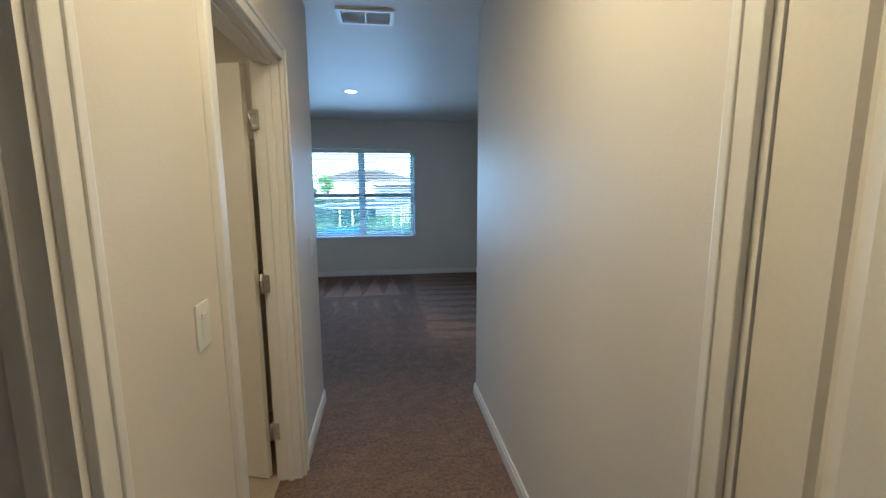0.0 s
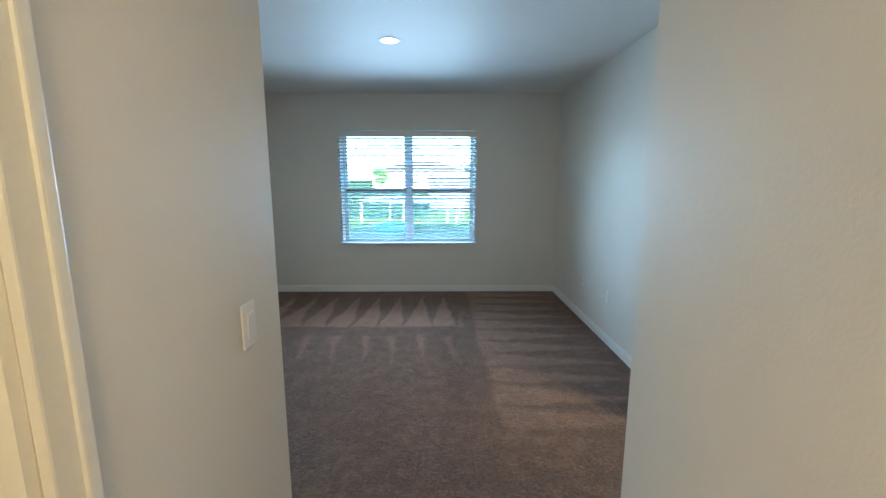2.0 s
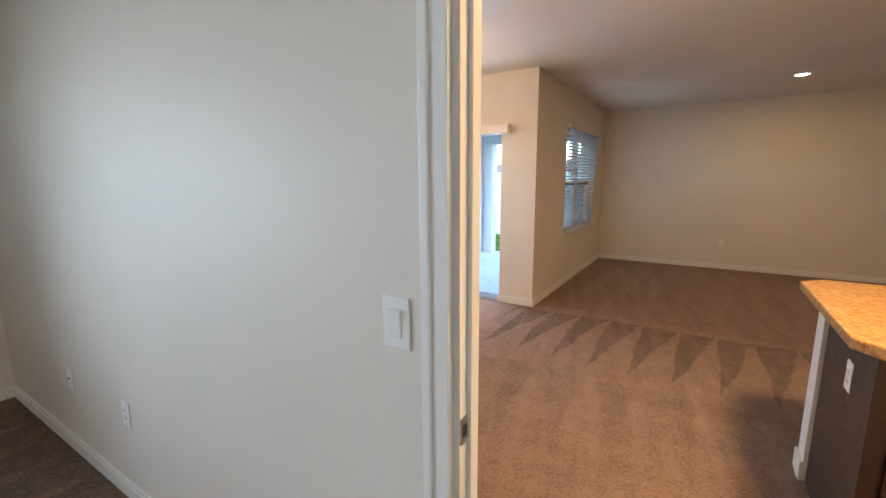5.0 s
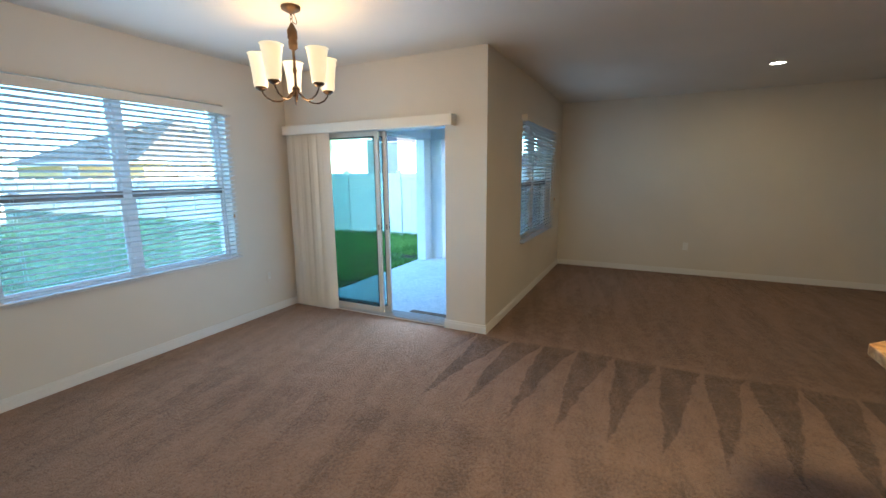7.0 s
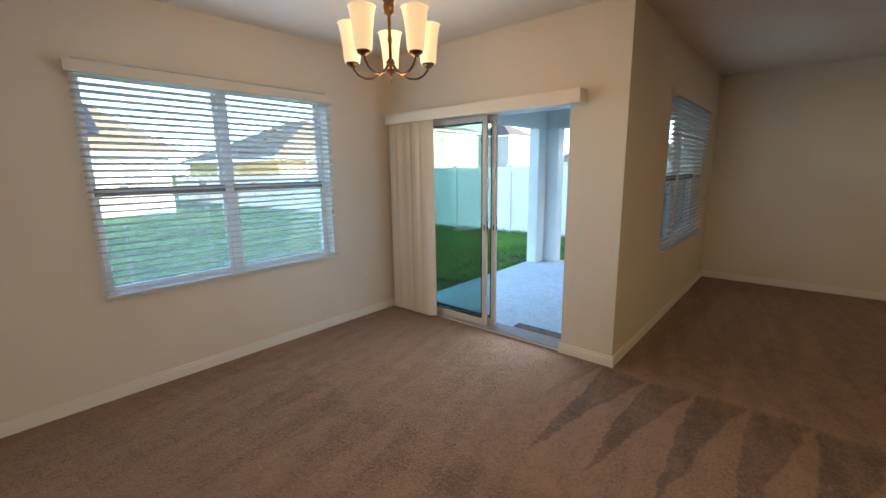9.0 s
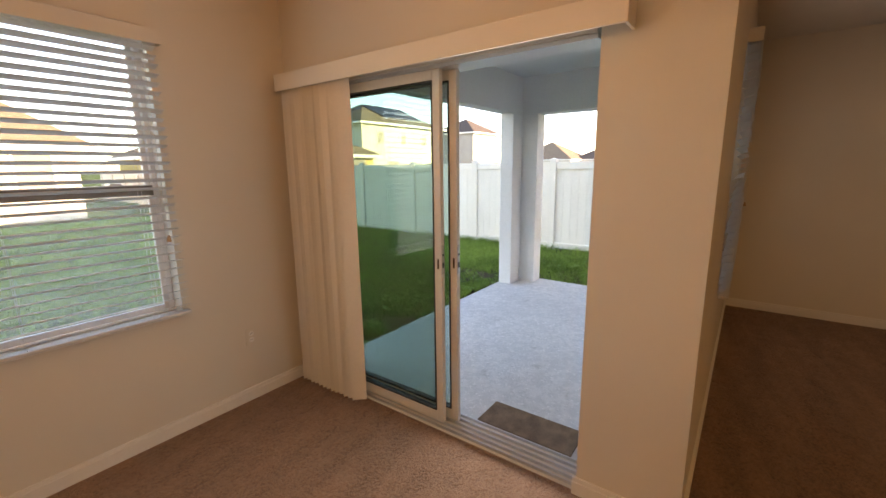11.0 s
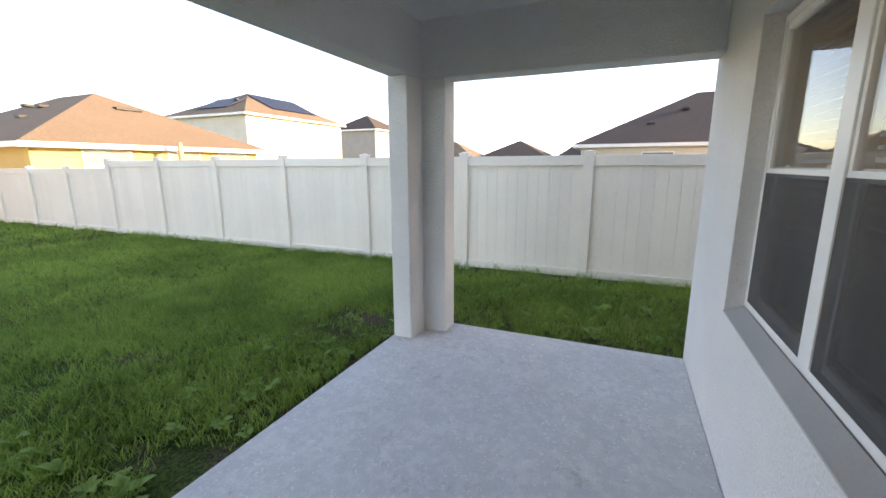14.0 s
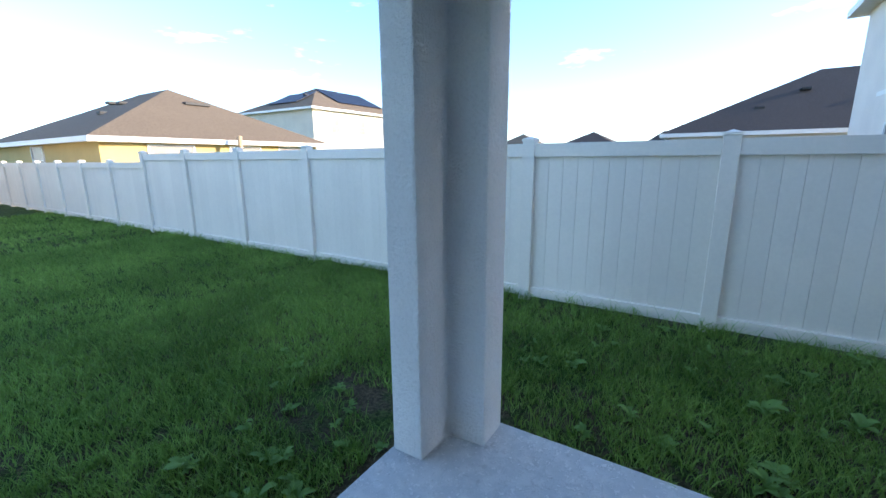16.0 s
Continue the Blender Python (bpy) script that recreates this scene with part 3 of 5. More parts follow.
# ---- windows ----
def twin_window(name, hole, y_in, y_out, label, screen=None, f=0.024, mw=0.032):
    """Two single-hung units side by side in a wall along x; y_in to y_out is the frame's depth."""
    x0, x1, z0, z1 = hole
    w = thing(name, label, "window", kind="structure")
    mid = (x0 + x1) / 2
    frame_part = part("window_frame", boxes((x0, x0 + f, y_in, y_out, z0, z1), (x1 - f, x1, y_in, y_out, z0, z1), (x0 + f, x1 - f, y_in, y_out, z1 - f, z1),
                                            (x0 + f, x1 - f, y_in, y_out, z0, z0 + f), bevel=0.004), VINYL, w)
    part("mullion", boxes((mid - mw, mid + mw, y_in - 0.004, y_out + 0.004, z0 + f, z1 - f), bevel=0.004), VINYL, w)
    zm = (z0 + min(z1, 2.07)) / 2
    ym = (y_in + y_out) / 2
    for a, b in ((x0 + f, mid - mw), (mid + mw, x1 - f)):
        s = 0.024
        for lo, hi, ya, yb, nm in ((zm - 0.02, z1 - f, ym, y_out - 0.004, "upper_sash"), (z0 + f, zm + 0.022, y_in + 0.004, ym - 0.001, "lower_sash")):
            sash = part(nm, boxes((a, a + s, ya, yb, lo, hi), (b - s, b, ya, yb, lo, hi), (a + s, b - s, ya, yb, hi - 0.036, hi), (a + s, b - s, ya, yb, lo, lo + 0.036), bevel=0.003), VINYL, w)
            yc = (ya + yb) / 2
            p = part("pane", boxes((a + s - 0.003, b - s + 0.003, yc - 0.002, yc + 0.002, lo + 0.033, hi - 0.033)), PANE, sash)
            p.visible_shadow = False
        # dark strip over the white rail, painted for its backlit shade
        part("meeting_rail", boxes((a + 0.002, b - 0.002, y_in + 0.0005, y_in + 0.0038, zm - 0.034, zm + 0.018)), SILLALU, w, "dark strip for the backlit meeting rail's shade")
        for lx in (a + 0.2 * (b - a), b - 0.2 * (b - a)):
            part("sash_lock", boxes((lx - 0.025, lx + 0.025, y_in - 0.002, y_in + 0.02, zm + 0.022, zm + 0.034), bevel=0.003), PLASTIC, w)
        if screen:
            part("insect_screen", boxes((a + 0.004, b - 0.004, y_out - 0.003, y_out - 0.001, z0 + f, zm - 0.005)), screen, w, "fine insect screen")
    return w


twin_window("window_1", BED_WIN, 7.385, 7.445, "white vinyl twin single-hung bedroom window", VEIL)
twin_window("window_2", DIN_WIN, 7.385, 7.445, "white vinyl twin single-hung dining window", VEIL)
twin_window("window_3", LIV_WIN, 4.980, 5.041, "white vinyl twin single-hung window onto porch", SCREEN, 0.036, 0.05)
for nm, hole, ya, yb in (("window_sill_1", BED_WIN, NORTH_BED + 0.001, 7.385), ("window_sill_2", DIN_WIN, NORTH_DIN + 0.001, 7.385), ("window_sill_3", LIV_WIN, 4.906, 4.98)):
    solid(nm, boxes((hole[0] + 0.001, hole[1] - 0.001, ya, yb, hole[2] - 0.001, hole[2] + 0.016), bevel=0.003), TRIM, "white stone window sill board", "window sill")
# sloped outer sill of the porch window
ob = bmesh.new()
sx0, sx1, sz = LIV_WIN[0] + 0.001, LIV_WIN[1] - 0.001, LIV_WIN[2]
sv = [ob.verts.new(p) for p in ((sx0, 5.041, sz - 0.044), (sx0, 5.131, sz - 0.044), (sx0, 5.131, sz - 0.036), (sx0, 5.041, sz - 0.005),
                                (sx1, 5.041, sz - 0.044), (sx1, 5.131, sz - 0.044), (sx1, 5.131, sz - 0.036), (sx1, 5.041, sz - 0.005))]
for f in ((0, 1, 2, 3), (4, 5, 6, 7), (0, 1, 5, 4), (1, 2, 6, 5), (2, 3, 7, 6), (3, 0, 4, 7)):
    ob.faces.new([sv[k] for k in f])
solid("window_sill_4", ob, SILLM, "grey sloped stucco outer window sill", "window sill")


def blind(label, hole, y, z1):
    """Horizontal blind with open slats, hung in the opening at the wall's inner face."""
    x0, x1, z0 = hole[:3]
    x0, x1 = x0 - 0.032, x1 + 0.032
    b = thing("window_blind", label, "blind", group="window blinds")
    part("valance", boxes((x0 - 0.014, x1 + 0.014, y - 0.036, y - 0.029, z1 - 0.008, z1 + 0.06), (x0 - 0.014, x0 - 0.008, y - 0.029, y + 0.029, z1 - 0.008, z1 + 0.06),
                          (x1 + 0.008, x1 + 0.014, y - 0.029, y + 0.029, z1 - 0.008, z1 + 0.06), bevel=0.002), WALL, b, "beige valance board")
    part("head_rail", boxes((x0 + 0.006, x1 - 0.006, y - 0.026, y + 0.026, z1 - 0.004, z1 + 0.05)), SLATP, b)
    part("bottom_rail", boxes((x0 + 0.008, x1 - 0.008, y - 0.026, y + 0.024, z0 + 0.02, z0 + 0.036), bevel=0.004), SLATP, b)
    bm = bmesh.new()
    n = 6
    half = 0.025
    rows = [[bm.verts.new((sx, -half + 2 * half * k / n, 0.0035 * (1 - (2 * k / n - 1) ** 2) + dz)) for k in range(n + 1)] for dz in (0.0, -0.0026) for sx in (x0 + 0.008, x1 - 0.008)]
    for r0, r1 in ((rows[0], rows[1]), (rows[2], rows[3])):
        for k in range(n):
            bm.faces.new((r0[k], r0[k + 1], r1[k + 1], r1[k]))
    for k in (0, n):
        bm.faces.new((rows[0][k], rows[1][k], rows[3][k], rows[2][k]))
    for e in (0, 1):
        for k in range(n):
            bm.faces.new((rows[e][k], rows[e][k + 1], rows[e + 2][k + 1], rows[e + 2][k]))
    me = mesh_of("slat", bm, SLATP)
    z = z0 + 0.066
    k = 0
    while z < z1 - 0.012:
        s = new("slat", me)
        s.parent = b
        s.matrix_basis = pose(0, y, z, -17 + 1.6 * math.sin(k * 2.3), 0, 0.05 * math.sin(k * 1.7))
        z += 0.0425
        k += 1
    for fx in (0.09, 0.37, 0.63, 0.91):
        cx = x0 + fx * (x1 - x0)
        for dy in (-0.0262, 0.0262):
            part("ladder_cord", boxes((cx - 0.0006, cx + 0.0006, y + dy - 0.0008, y + dy + 0.0008, z0 + 0.03, z1)), SLATP, b)
    cx = x1 - 0.075
    part("pull_cord", boxes((cx - 0.001, cx + 0.001, y - 0.040, y - 0.038, z0 + 0.46, z1)), SLATP, b)
    part("tassel", lathe([(0.0, 0.0), (0.011, 0.002), (0.009, 0.02), (0.004, 0.034), (0.0, 0.036)], 10), surface("tan_tassel_wood", (0.5, 0.3, 0.15), 0.5), b, "tan wooden tassel", True, pose(cx, y - 0.039, z0 + 0.428))
    return b


blind("white two-inch slat blind, slats open, in bedroom window", BED_WIN, NORTH_BED - 0.031, BLIND_TOP[0])
blind("white two-inch slat blind, slats open, in dining window", DIN_WIN, NORTH_DIN - 0.031, BLIND_TOP[1])
blind("white two-inch slat blind, slats open, in living room window", LIV_WIN, 4.905 - 0.031, BLIND_TOP[2])

# ---- sliding patio door ----
slider = thing("sliding_door", "two-panel sliding glass patio door, slid open, tinted panes", "sliding door", kind="structure")
Y0, Y1, ZT = SLIDER[0], SLIDER[1], SLIDER[3]
part("door_frame", boxes((5.932, 6.028, Y0 - 0.049, Y0 - 0.036, 0.004, ZT), (5.932, 6.028, Y0 - 0.036, Y0 + 0.022, ZT - 0.045, ZT + 0.001), (5.86, 6.03, Y1 - 0.022, Y1 + 0.001, 0.0, ZT), (5.86, 6.03, Y0 + 0.022, Y1 - 0.022, ZT - 0.045, ZT + 0.001), bevel=0.003), ALUW, slider)
part("sill", boxes((5.845, 6.04, Y0, Y1, -0.05, 0.004), bevel=0.002), ALUW, slider)
for x in (5.942, 5.970, 5.998, 6.022):
    part("jamb_rib", boxes((x - 0.006, x + 0.006, Y0 - 0.036, Y0 - 0.030, 0.004, ZT - 0.045), bevel=0.0008), SILLALU, slider)
for x in (5.956, 5.984, 6.010):
    part("jamb_groove", boxes((x - 0.0075, x + 0.0075, Y0 - 0.0359, Y0 - 0.0347, 0.004, ZT - 0.045)), DARK, slider)
part("sill_end", boxes((5.932, 6.04, Y0 - 0.049, Y0, -0.05, 0.003)), SILLALU, slider)
for x in (5.862, 5.90, 5.94, 5.98, 6.02):
    part("track_rail", boxes((x - 0.003, x + 0.003, Y0 + 0.022, Y1 - 0.022, 0.006, 0.024)), ALU, slider, "aluminium track rail")
part("head_track", boxes((5.87, 6.02, Y0 + 0.022, Y1 - 0.022, ZT - 0.062, ZT - 0.045)), ALU, slider)


def slide_panel(x, y0, y1, name, label):
    p = part(name, boxes((x - 0.015, x + 0.015, y0, y0 + 0.044, 0.02, ZT - 0.052), (x - 0.016, x + 0.016, y1 - 0.05, y1, 0.02, ZT - 0.052),
                         (x - 0.015, x + 0.015, y0 + 0.044, y1 - 0.05, 0.02, 0.085), (x - 0.015, x + 0.015, y0 + 0.044, y1 - 0.05, ZT - 0.11, ZT - 0.052), bevel=0.003), ALUW, slider, label)
    g = part("pane", boxes((x - 0.003, x + 0.003, y0 + 0.040, y1 - 0.046, 0.08, ZT - 0.105)), TINTED, p)
    g.visible_shadow = False
    part("glazing_bead", boxes((x - 0.017, x + 0.017, y0 + 0.044, y0 + 0.052, 0.085, ZT - 0.11), (x - 0.018, x + 0.018, y1 - 0.058, y1 - 0.05, 0.085, ZT - 0.11),
                               (x - 0.018, x + 0.018, y0 + 0.052, y1 - 0.058, 0.085, 0.093), (x - 0.018, x + 0.018, y0 + 0.052, y1 - 0.058, ZT - 0.118, ZT - 0.11)), DARK, p)
    part("lock_plate", boxes((x - 0.012, x + 0.012, y0 - 0.002, y0, 0.90, 1.06)), NICKEL, p, "worn metal lock plate")
    part("latch_hole", boxes((x - 0.007, x + 0.007, y0 - 0.0035, y0 - 0.002, 0.935, 0.965)), DARK, p)
    part("latch_hole", boxes((x - 0.006, x + 0.006, y0 - 0.0035, y0 - 0.002, 1.0, 1.012)), DARK, p)
    part("pull_hole", boxes((x - 0.0165, x - 0.015, y0 + 0.014, y0 + 0.026, 0.93, 0.985), bevel=0.0005), BRONZE, p)
    return p


slide_panel(5.905, 6.10, 7.03, "sliding_panel", "cream framed sliding panel with green tinted glass")
slide_panel(5.965, 6.04, 6.965, "sliding_panel", "cream framed sliding panel with green tinted glass")

val = thing("blind_valance", "cream valance of the vertical blind over patio door", "valance")
part("front_board", boxes((5.725, 5.735, 5.20, 7.235, 1.932, 2.028), bevel=0.003), VANE, val)
part("end_return", boxes((5.735, 5.834, 5.20, 5.21, 1.932, 2.028)), VANE, val)
part("head_rail", boxes((5.755, 5.80, 5.22, 7.20, 1.965, 2.005), bevel=0.003), ALUW, val)
part("top_strip", boxes((5.735, 5.834, 5.21, 7.235, 2.020, 2.026)), VANE, val)

stack = thing("vertical_blind", "cream vertical blind vanes stacked open beside patio door", "blind")
bm = bmesh.new()
n = 6
fr = [[bm.verts.new((0.003 * (1 - (2 * k / n - 1) ** 2) + dx, -0.0445 + 0.089 * k / n, z)) for k in range(n + 1)] for dx in (0, 0.0012) for z in (0.022, 1.955)]
for a, b in ((fr[0], fr[1]), (fr[2], fr[3]), (fr[0], fr[2]), (fr[1], fr[3])):
    for k in range(n):
        bm.faces.new((a[k], a[k + 1], b[k + 1], b[k]))
for k in (0, n):
    bm.faces.new((fr[0][k], fr[1][k], fr[3][k], fr[2][k]))
vane_me = mesh_of("vane", bm, VANE)
rng = random.Random(4)
for k in range(13):
    v = new("vane", vane_me)
    v.parent = stack
    y = 6.675 + k * 0.042
    v.matrix_basis = pose(5.777, y, 0, rng.uniform(-0.3, 0.3), rng.uniform(-0.2, 0.2), (46 if k < 4 else 58) + rng.uniform(-10, 10))

solid("doormat", boxes((6.20, 6.45, 5.46, 6.06, PZ, PZ + 0.014), bevel=0.004), COIR, "worn dark brown coir doormat on the slab", "doormat", "thing")


# ---- doors ----
def leaf_bm(w, h, th):
    """A moulded two-panel door, its upper panel arched, seen alike from both sides; hinge edge at x = 0."""
    bm = bmesh.new()
    m = 0.115

    def outline(kind, inset):
        x0, x1 = m + inset, w - m - inset
        if kind == "low":
            z0, z1 = 0.22 + inset, 0.715 - inset
            return [(x0, z0), (x1, z0), (x1, z1), (x0, z1)]
        z0, z1 = 0.825 + inset, h - 0.185 - inset
        pts = [(x0, z0), (x1, z0), (x1, z1)]
        for k in range(1, 16):
            u = k / 16
            rise = 0.085 * (0.5 - 0.5 * math.cos(2 * math.pi * u)) ** 1.0
            pts.append((x1 + (x0 - x1) * u, z1 + rise))
        pts.append((x0, z1))
        return pts

    for side in (-1, 1):
        edges = []
        y = side * th / 2
        rect = [bm.verts.new((px, y, pz)) for px, pz in ((0, 0), (w, 0), (w, h), (0, h))]
        loops = [rect]
        for kind in ("low", "up"):
            rings = []
            for inset, depth in ((0.0, 0.0), (0.010, 0.009), (0.018, 0.009), (0.042, 0.002)):
                rings.append([bm.verts.new((px, side * (th / 2 - depth), pz)) for px, pz in outline(kind, inset)])
            for a, b in zip(rings, rings[1:]):
                for k in range(len(a)):
                    j = (k + 1) % len(a)
                    bm.faces.new((a[k], a[j], b[j], b[k]))
            bm.faces.new(rings[-1])
            loops.append(rings[0])
        for lp in loops:
            for k in range(len(lp)):
                e = bm.edges.get((lp[k], lp[(k + 1) % len(lp)])) or bm.edges.new((lp[k], lp[(k + 1) % len(lp)]))
                edges.append(e)
        bmesh.ops.triangle_fill(bm, edges=edges, use_beauty=True, use_dissolve=False)
        loops_keep = rect
        if side == -1:
            back = rect
    for k in range(4):
        j = (k + 1) % 4
        bm.faces.new((back[k], back[j], loops_keep[j], loops_keep[k]))
    return bm


def knob_bm():
    bm = lathe([(0.0, 0.0), (0.033, 0.0), (0.033, 0.006), (0.024, 0.012), (0.012, 0.016), (0.011, 0.034), (0.022, 0.042), (0.029, 0.054), (0.028, 0.066), (0.018, 0.075), (0.0, 0.078)], 24)
    return bm


def hinged_door(label, m, w=0.79, gap=0.003):
    """An open door with knobs and hinges. In its own space the hinge edge is at x = 0 and the leaf runs along x."""
    d = thing("interior_door", label, "door", m)
    th, h = 0.035, 2.03
    part("leaf", leaf_bm(w, h, th), DOORP, d, at=pose(gap, 0, 0.012))
    for side in (-1, 1):
        part("door_knob", knob_bm(), NICKEL, d, "brushed nickel knob", True, pose(w - 0.07, side * th / 2, 0.925, -90 * side, 0, 0))
    part("latch_plate", boxes((w + 0.002, w + 0.0045, -0.0125, 0.0125, 0.895, 0.955)), NICKEL, d)
    return d


def hinge(parent, z, side, jamb_angle):
    """A butt hinge on the corner between leaf and jamb, in the door's own space: knuckle, leaf plate and jamb plate."""
    h = part("hinge", lathe([(0.0, -0.047), (0.0065, -0.046), (0.0065, 0.046), (0.0, 0.047)], 12), NICKEL, parent, "brushed nickel butt hinge", True, pose(-0.004, side * 0.021, z))
    part("plate", boxes((0.003, 0.005, -0.038, -0.002, -0.044, 0.044), bevel=0.0008), NICKEL, h, at=pose(0, 0, 0, 0, 0, 0 if side > 0 else 180))
    jp = part("plate", boxes((0.004, 0.040, -0.001, 0.001, -0.044, 0.044), bevel=0.0008), NICKEL, h, at=pose(0, 0, 0, 0, 0, jamb_angle))
    for dz in (-0.028, 0.0, 0.028):
        part("screw", lathe([(0.0, 0.0), (0.0035, 0.0), (0.0028, 0.0012), (0.0, 0.0014)], 8), ALU, h, at=pose(0, 0, 0, 0, 0, jamb_angle) @ pose(0.026 + 0.006 * (dz == 0), -0.001, dz, 90, 0, 0))
    return h


# bathroom door, opened past a right angle into the bathroom
bath = hinged_door("cream moulded two-panel door, open into bathroom", pose(-0.066, 2.166, 0, 0, 0, 162), 0.765, 0.032)
for z in (0.278, 1.039, 1.796):
    hinge(bath, z, 1, -162 + 0)
# bedroom door, open flat along the south wall
bed_door = hinged_door("cream moulded two-panel door, open along bedroom wall", pose(2.10, 2.985, 0, 0, 0, 180.5), 0.755)
for z in (0.278, 1.039, 1.796):
    hinge(bed_door, z, -1, -88)

# hall closet door, shut
shut = hinged_door("cream moulded two-panel door, shut, in hall wall", pose(1.171, -0.032, 0, 0, 0, 90), 0.76)
for z in (0.278, 1.039, 1.796):
    hinge(shut, z, 1, 90)


# closet behind the hall door: wire shelf on its back wall
shelf = thing("wire_shelf", "white coated wire shelf on closet wall", "shelf")
for y, z in ((2.55, 1.75), (2.55, 1.72), (2.70, 1.75), (2.835, 1.75)):
    part("rail", tube([(-1.73, y, z), (-0.10, y, z)], 0.004, 6), PLASTIC, shelf)
wire_me = mesh_of("wire", tube([(0, 2.545, 1.756), (0, 2.84, 1.756)], 0.0017, 4), PLASTIC)
for k in range(52):
    wob = new("wire", wire_me)
    wob.parent = shelf
    wob.matrix_basis = pose(-1.70 + 0.031 * k, 0, 0)
for x in (-1.15, -0.55):
    part("brace", tube([(x, 2.56, 1.74), (x, 2.838, 1.46)], 0.005, 6), PLASTIC, shelf)


# ---- switches, outlets, vent, lamps ----
def switch_plate(label, m):
    """A decorator switch; its own z points out of the wall, y up."""
    s = thing("light_switch", label, "light switch", m, "light switches")
    part("plate", boxes((-0.036, 0.036, -0.058, 0.058, 0, 0.006), bevel=0.003), PLASTIC, s)
    part("rocker", boxes((-0.0165, 0.0165, -0.033, 0.033, 0.004, 0.009), bevel=0.002), PLASTIC, s, at=pose(0, 0, 0.001, 4, 0, 0))
    return s


def outlet(label, m, cable=False, cover=None):
    o = thing("wall_outlet", label, "outlet", m, "wall outlets")
    part("plate", boxes((-0.035, 0.035, -0.057, 0.057, 0, 0.005), bevel=0.0025), cover or PLASTIC, o)
    if cable:
        part("cable_jack", lathe([(0.0, 0.005), (0.006, 0.005), (0.006, 0.014), (0.0, 0.014)], 12), NICKEL, o)
    else:
        for dy in (-0.02, 0.02):
            r = part("receptacle", lathe([(0.0, 0.0045), (0.0165, 0.0045), (0.0165, 0.0065), (0.0, 0.0068)], 20), PLASTIC, o, at=pose(0, dy, 0))
            part("slot", boxes((-0.007, -0.005, -0.004, 0.005, 0.0066, 0.0074), (0.005, 0.007, -0.004, 0.005, 0.0066, 0.0074)), DARK, r)
    return o


def on_wall(x, y, z, facing):
    """facing: degrees about z of the way out of the wall, 0 along +x."""
    return Matrix.Translation((x, y, z)) @ Euler((0, 0, radians(facing))).to_matrix().to_4x4() @ Matrix(((0, 0, 1, 0), (1, 0, 0, 0), (0, 1, 0, 0), (0, 0, 0, 1)))


switch_plate("white rocker switch on hall wall", on_wall(0.067, 1.178, 1.157, 0))
switch_plate("white rocker switch near the hall's end", on_wall(0.067, 2.736, 1.138, 0))
switch_plate("white rocker switch beside bedroom doorway", on_wall(2.12, 3.885, 1.138, 180))
OUT = "white duplex outlet low on painted wall"
outlet(OUT, on_wall(2.12, 5.403, 0.437, 180))
outlet("white cable wall jack low on painted wall", on_wall(2.12, 6.051, 0.434, 180), True)
outlet(OUT, on_wall(WEST, 5.545, 0.416, 0))
outlet("beige painted cable jack plate on bedroom wall", on_wall(1.503, NORTH_BED, 0.40, 270), True, WALL)
outlet("beige painted cable jack plate on bedroom wall", on_wall(-1.303, NORTH_BED, 0.40, 270), True, WALL)
outlet(OUT, on_wall(2.74, NORTH_DIN, 0.44, 270))
outlet("beige painted outlet low on dining wall", on_wall(5.443, NORTH_DIN, 0.42, 270), False, WALL)
outlet(OUT, on_wall(EAST, 3.05, 0.42, 180))

vent = thing("ceiling_vent", "white louvred supply vent in bedroom ceiling", "vent")
part("backing", boxes((0.27, 0.59, 2.93, 3.13, H - 0.004, H - 0.001)), SOFFIT, vent)
part("frame", boxes((0.25, 0.61, 2.91, 2.935, H - 0.012, H), (0.25, 0.61, 3.125, 3.15, H - 0.012, H), (0.25, 0.275, 2.935, 3.125, H - 0.012, H), (0.585, 0.61, 2.935, 3.125, H - 0.012, H),
                    (0.425, 0.435, 2.935, 3.125, H - 0.012, H), bevel=0.002), TRIM, vent)
for k in range(11):
    y = 2.945 + k * 0.017
    part("slat", boxes((-0.155, 0.155, -0.0084, 0.0084, -0.0008, 0.0008)), TRIM, vent, at=pose(0.43, y, H - 0.009, 14, 0, 0))


def can_light(x, y, label):
    c = thing("recessed_light", label, "ceiling light", pose(x, y, H), "recessed lights")
    part("trim_ring", lathe([(0.062, -0.001), (0.064, -0.006), (0.082, -0.005), (0.088, 0.0)], 32), TRIM, c, smooth_it=True)
    part("lens", lathe([(0.0, -0.0045), (0.063, -0.004), (0.064, -0.0015), (0.0, -0.001)], 32), CANGLOW, c, "glowing warm lens")
    return c


# the kitchen one is out of view, added to fill the great room
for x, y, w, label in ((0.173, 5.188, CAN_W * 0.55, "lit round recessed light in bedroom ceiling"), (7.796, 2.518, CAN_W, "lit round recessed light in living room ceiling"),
                       (0.60, 0.95, HALL_W, "lit round recessed light in hall ceiling"), (3.15, 2.5, KITCH_FILL_W, "unseen lit recessed light added in kitchen ceiling as fill")):
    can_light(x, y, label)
    lamp("recessed_lamp", "AREA", (x, y, H - 0.012), w, WARM, 0.5 if w in (HALL_W, KITCH_FILL_W) else 0.14, (x, y, 0))
can_light(-0.9, 1.55, "lit round recessed light in bathroom ceiling")
lamp("bathroom_lamp", "AREA", (-0.9, 1.55, H - 0.012), BATH_W, WARM, 0.5, (-0.9, 1.55, 0))

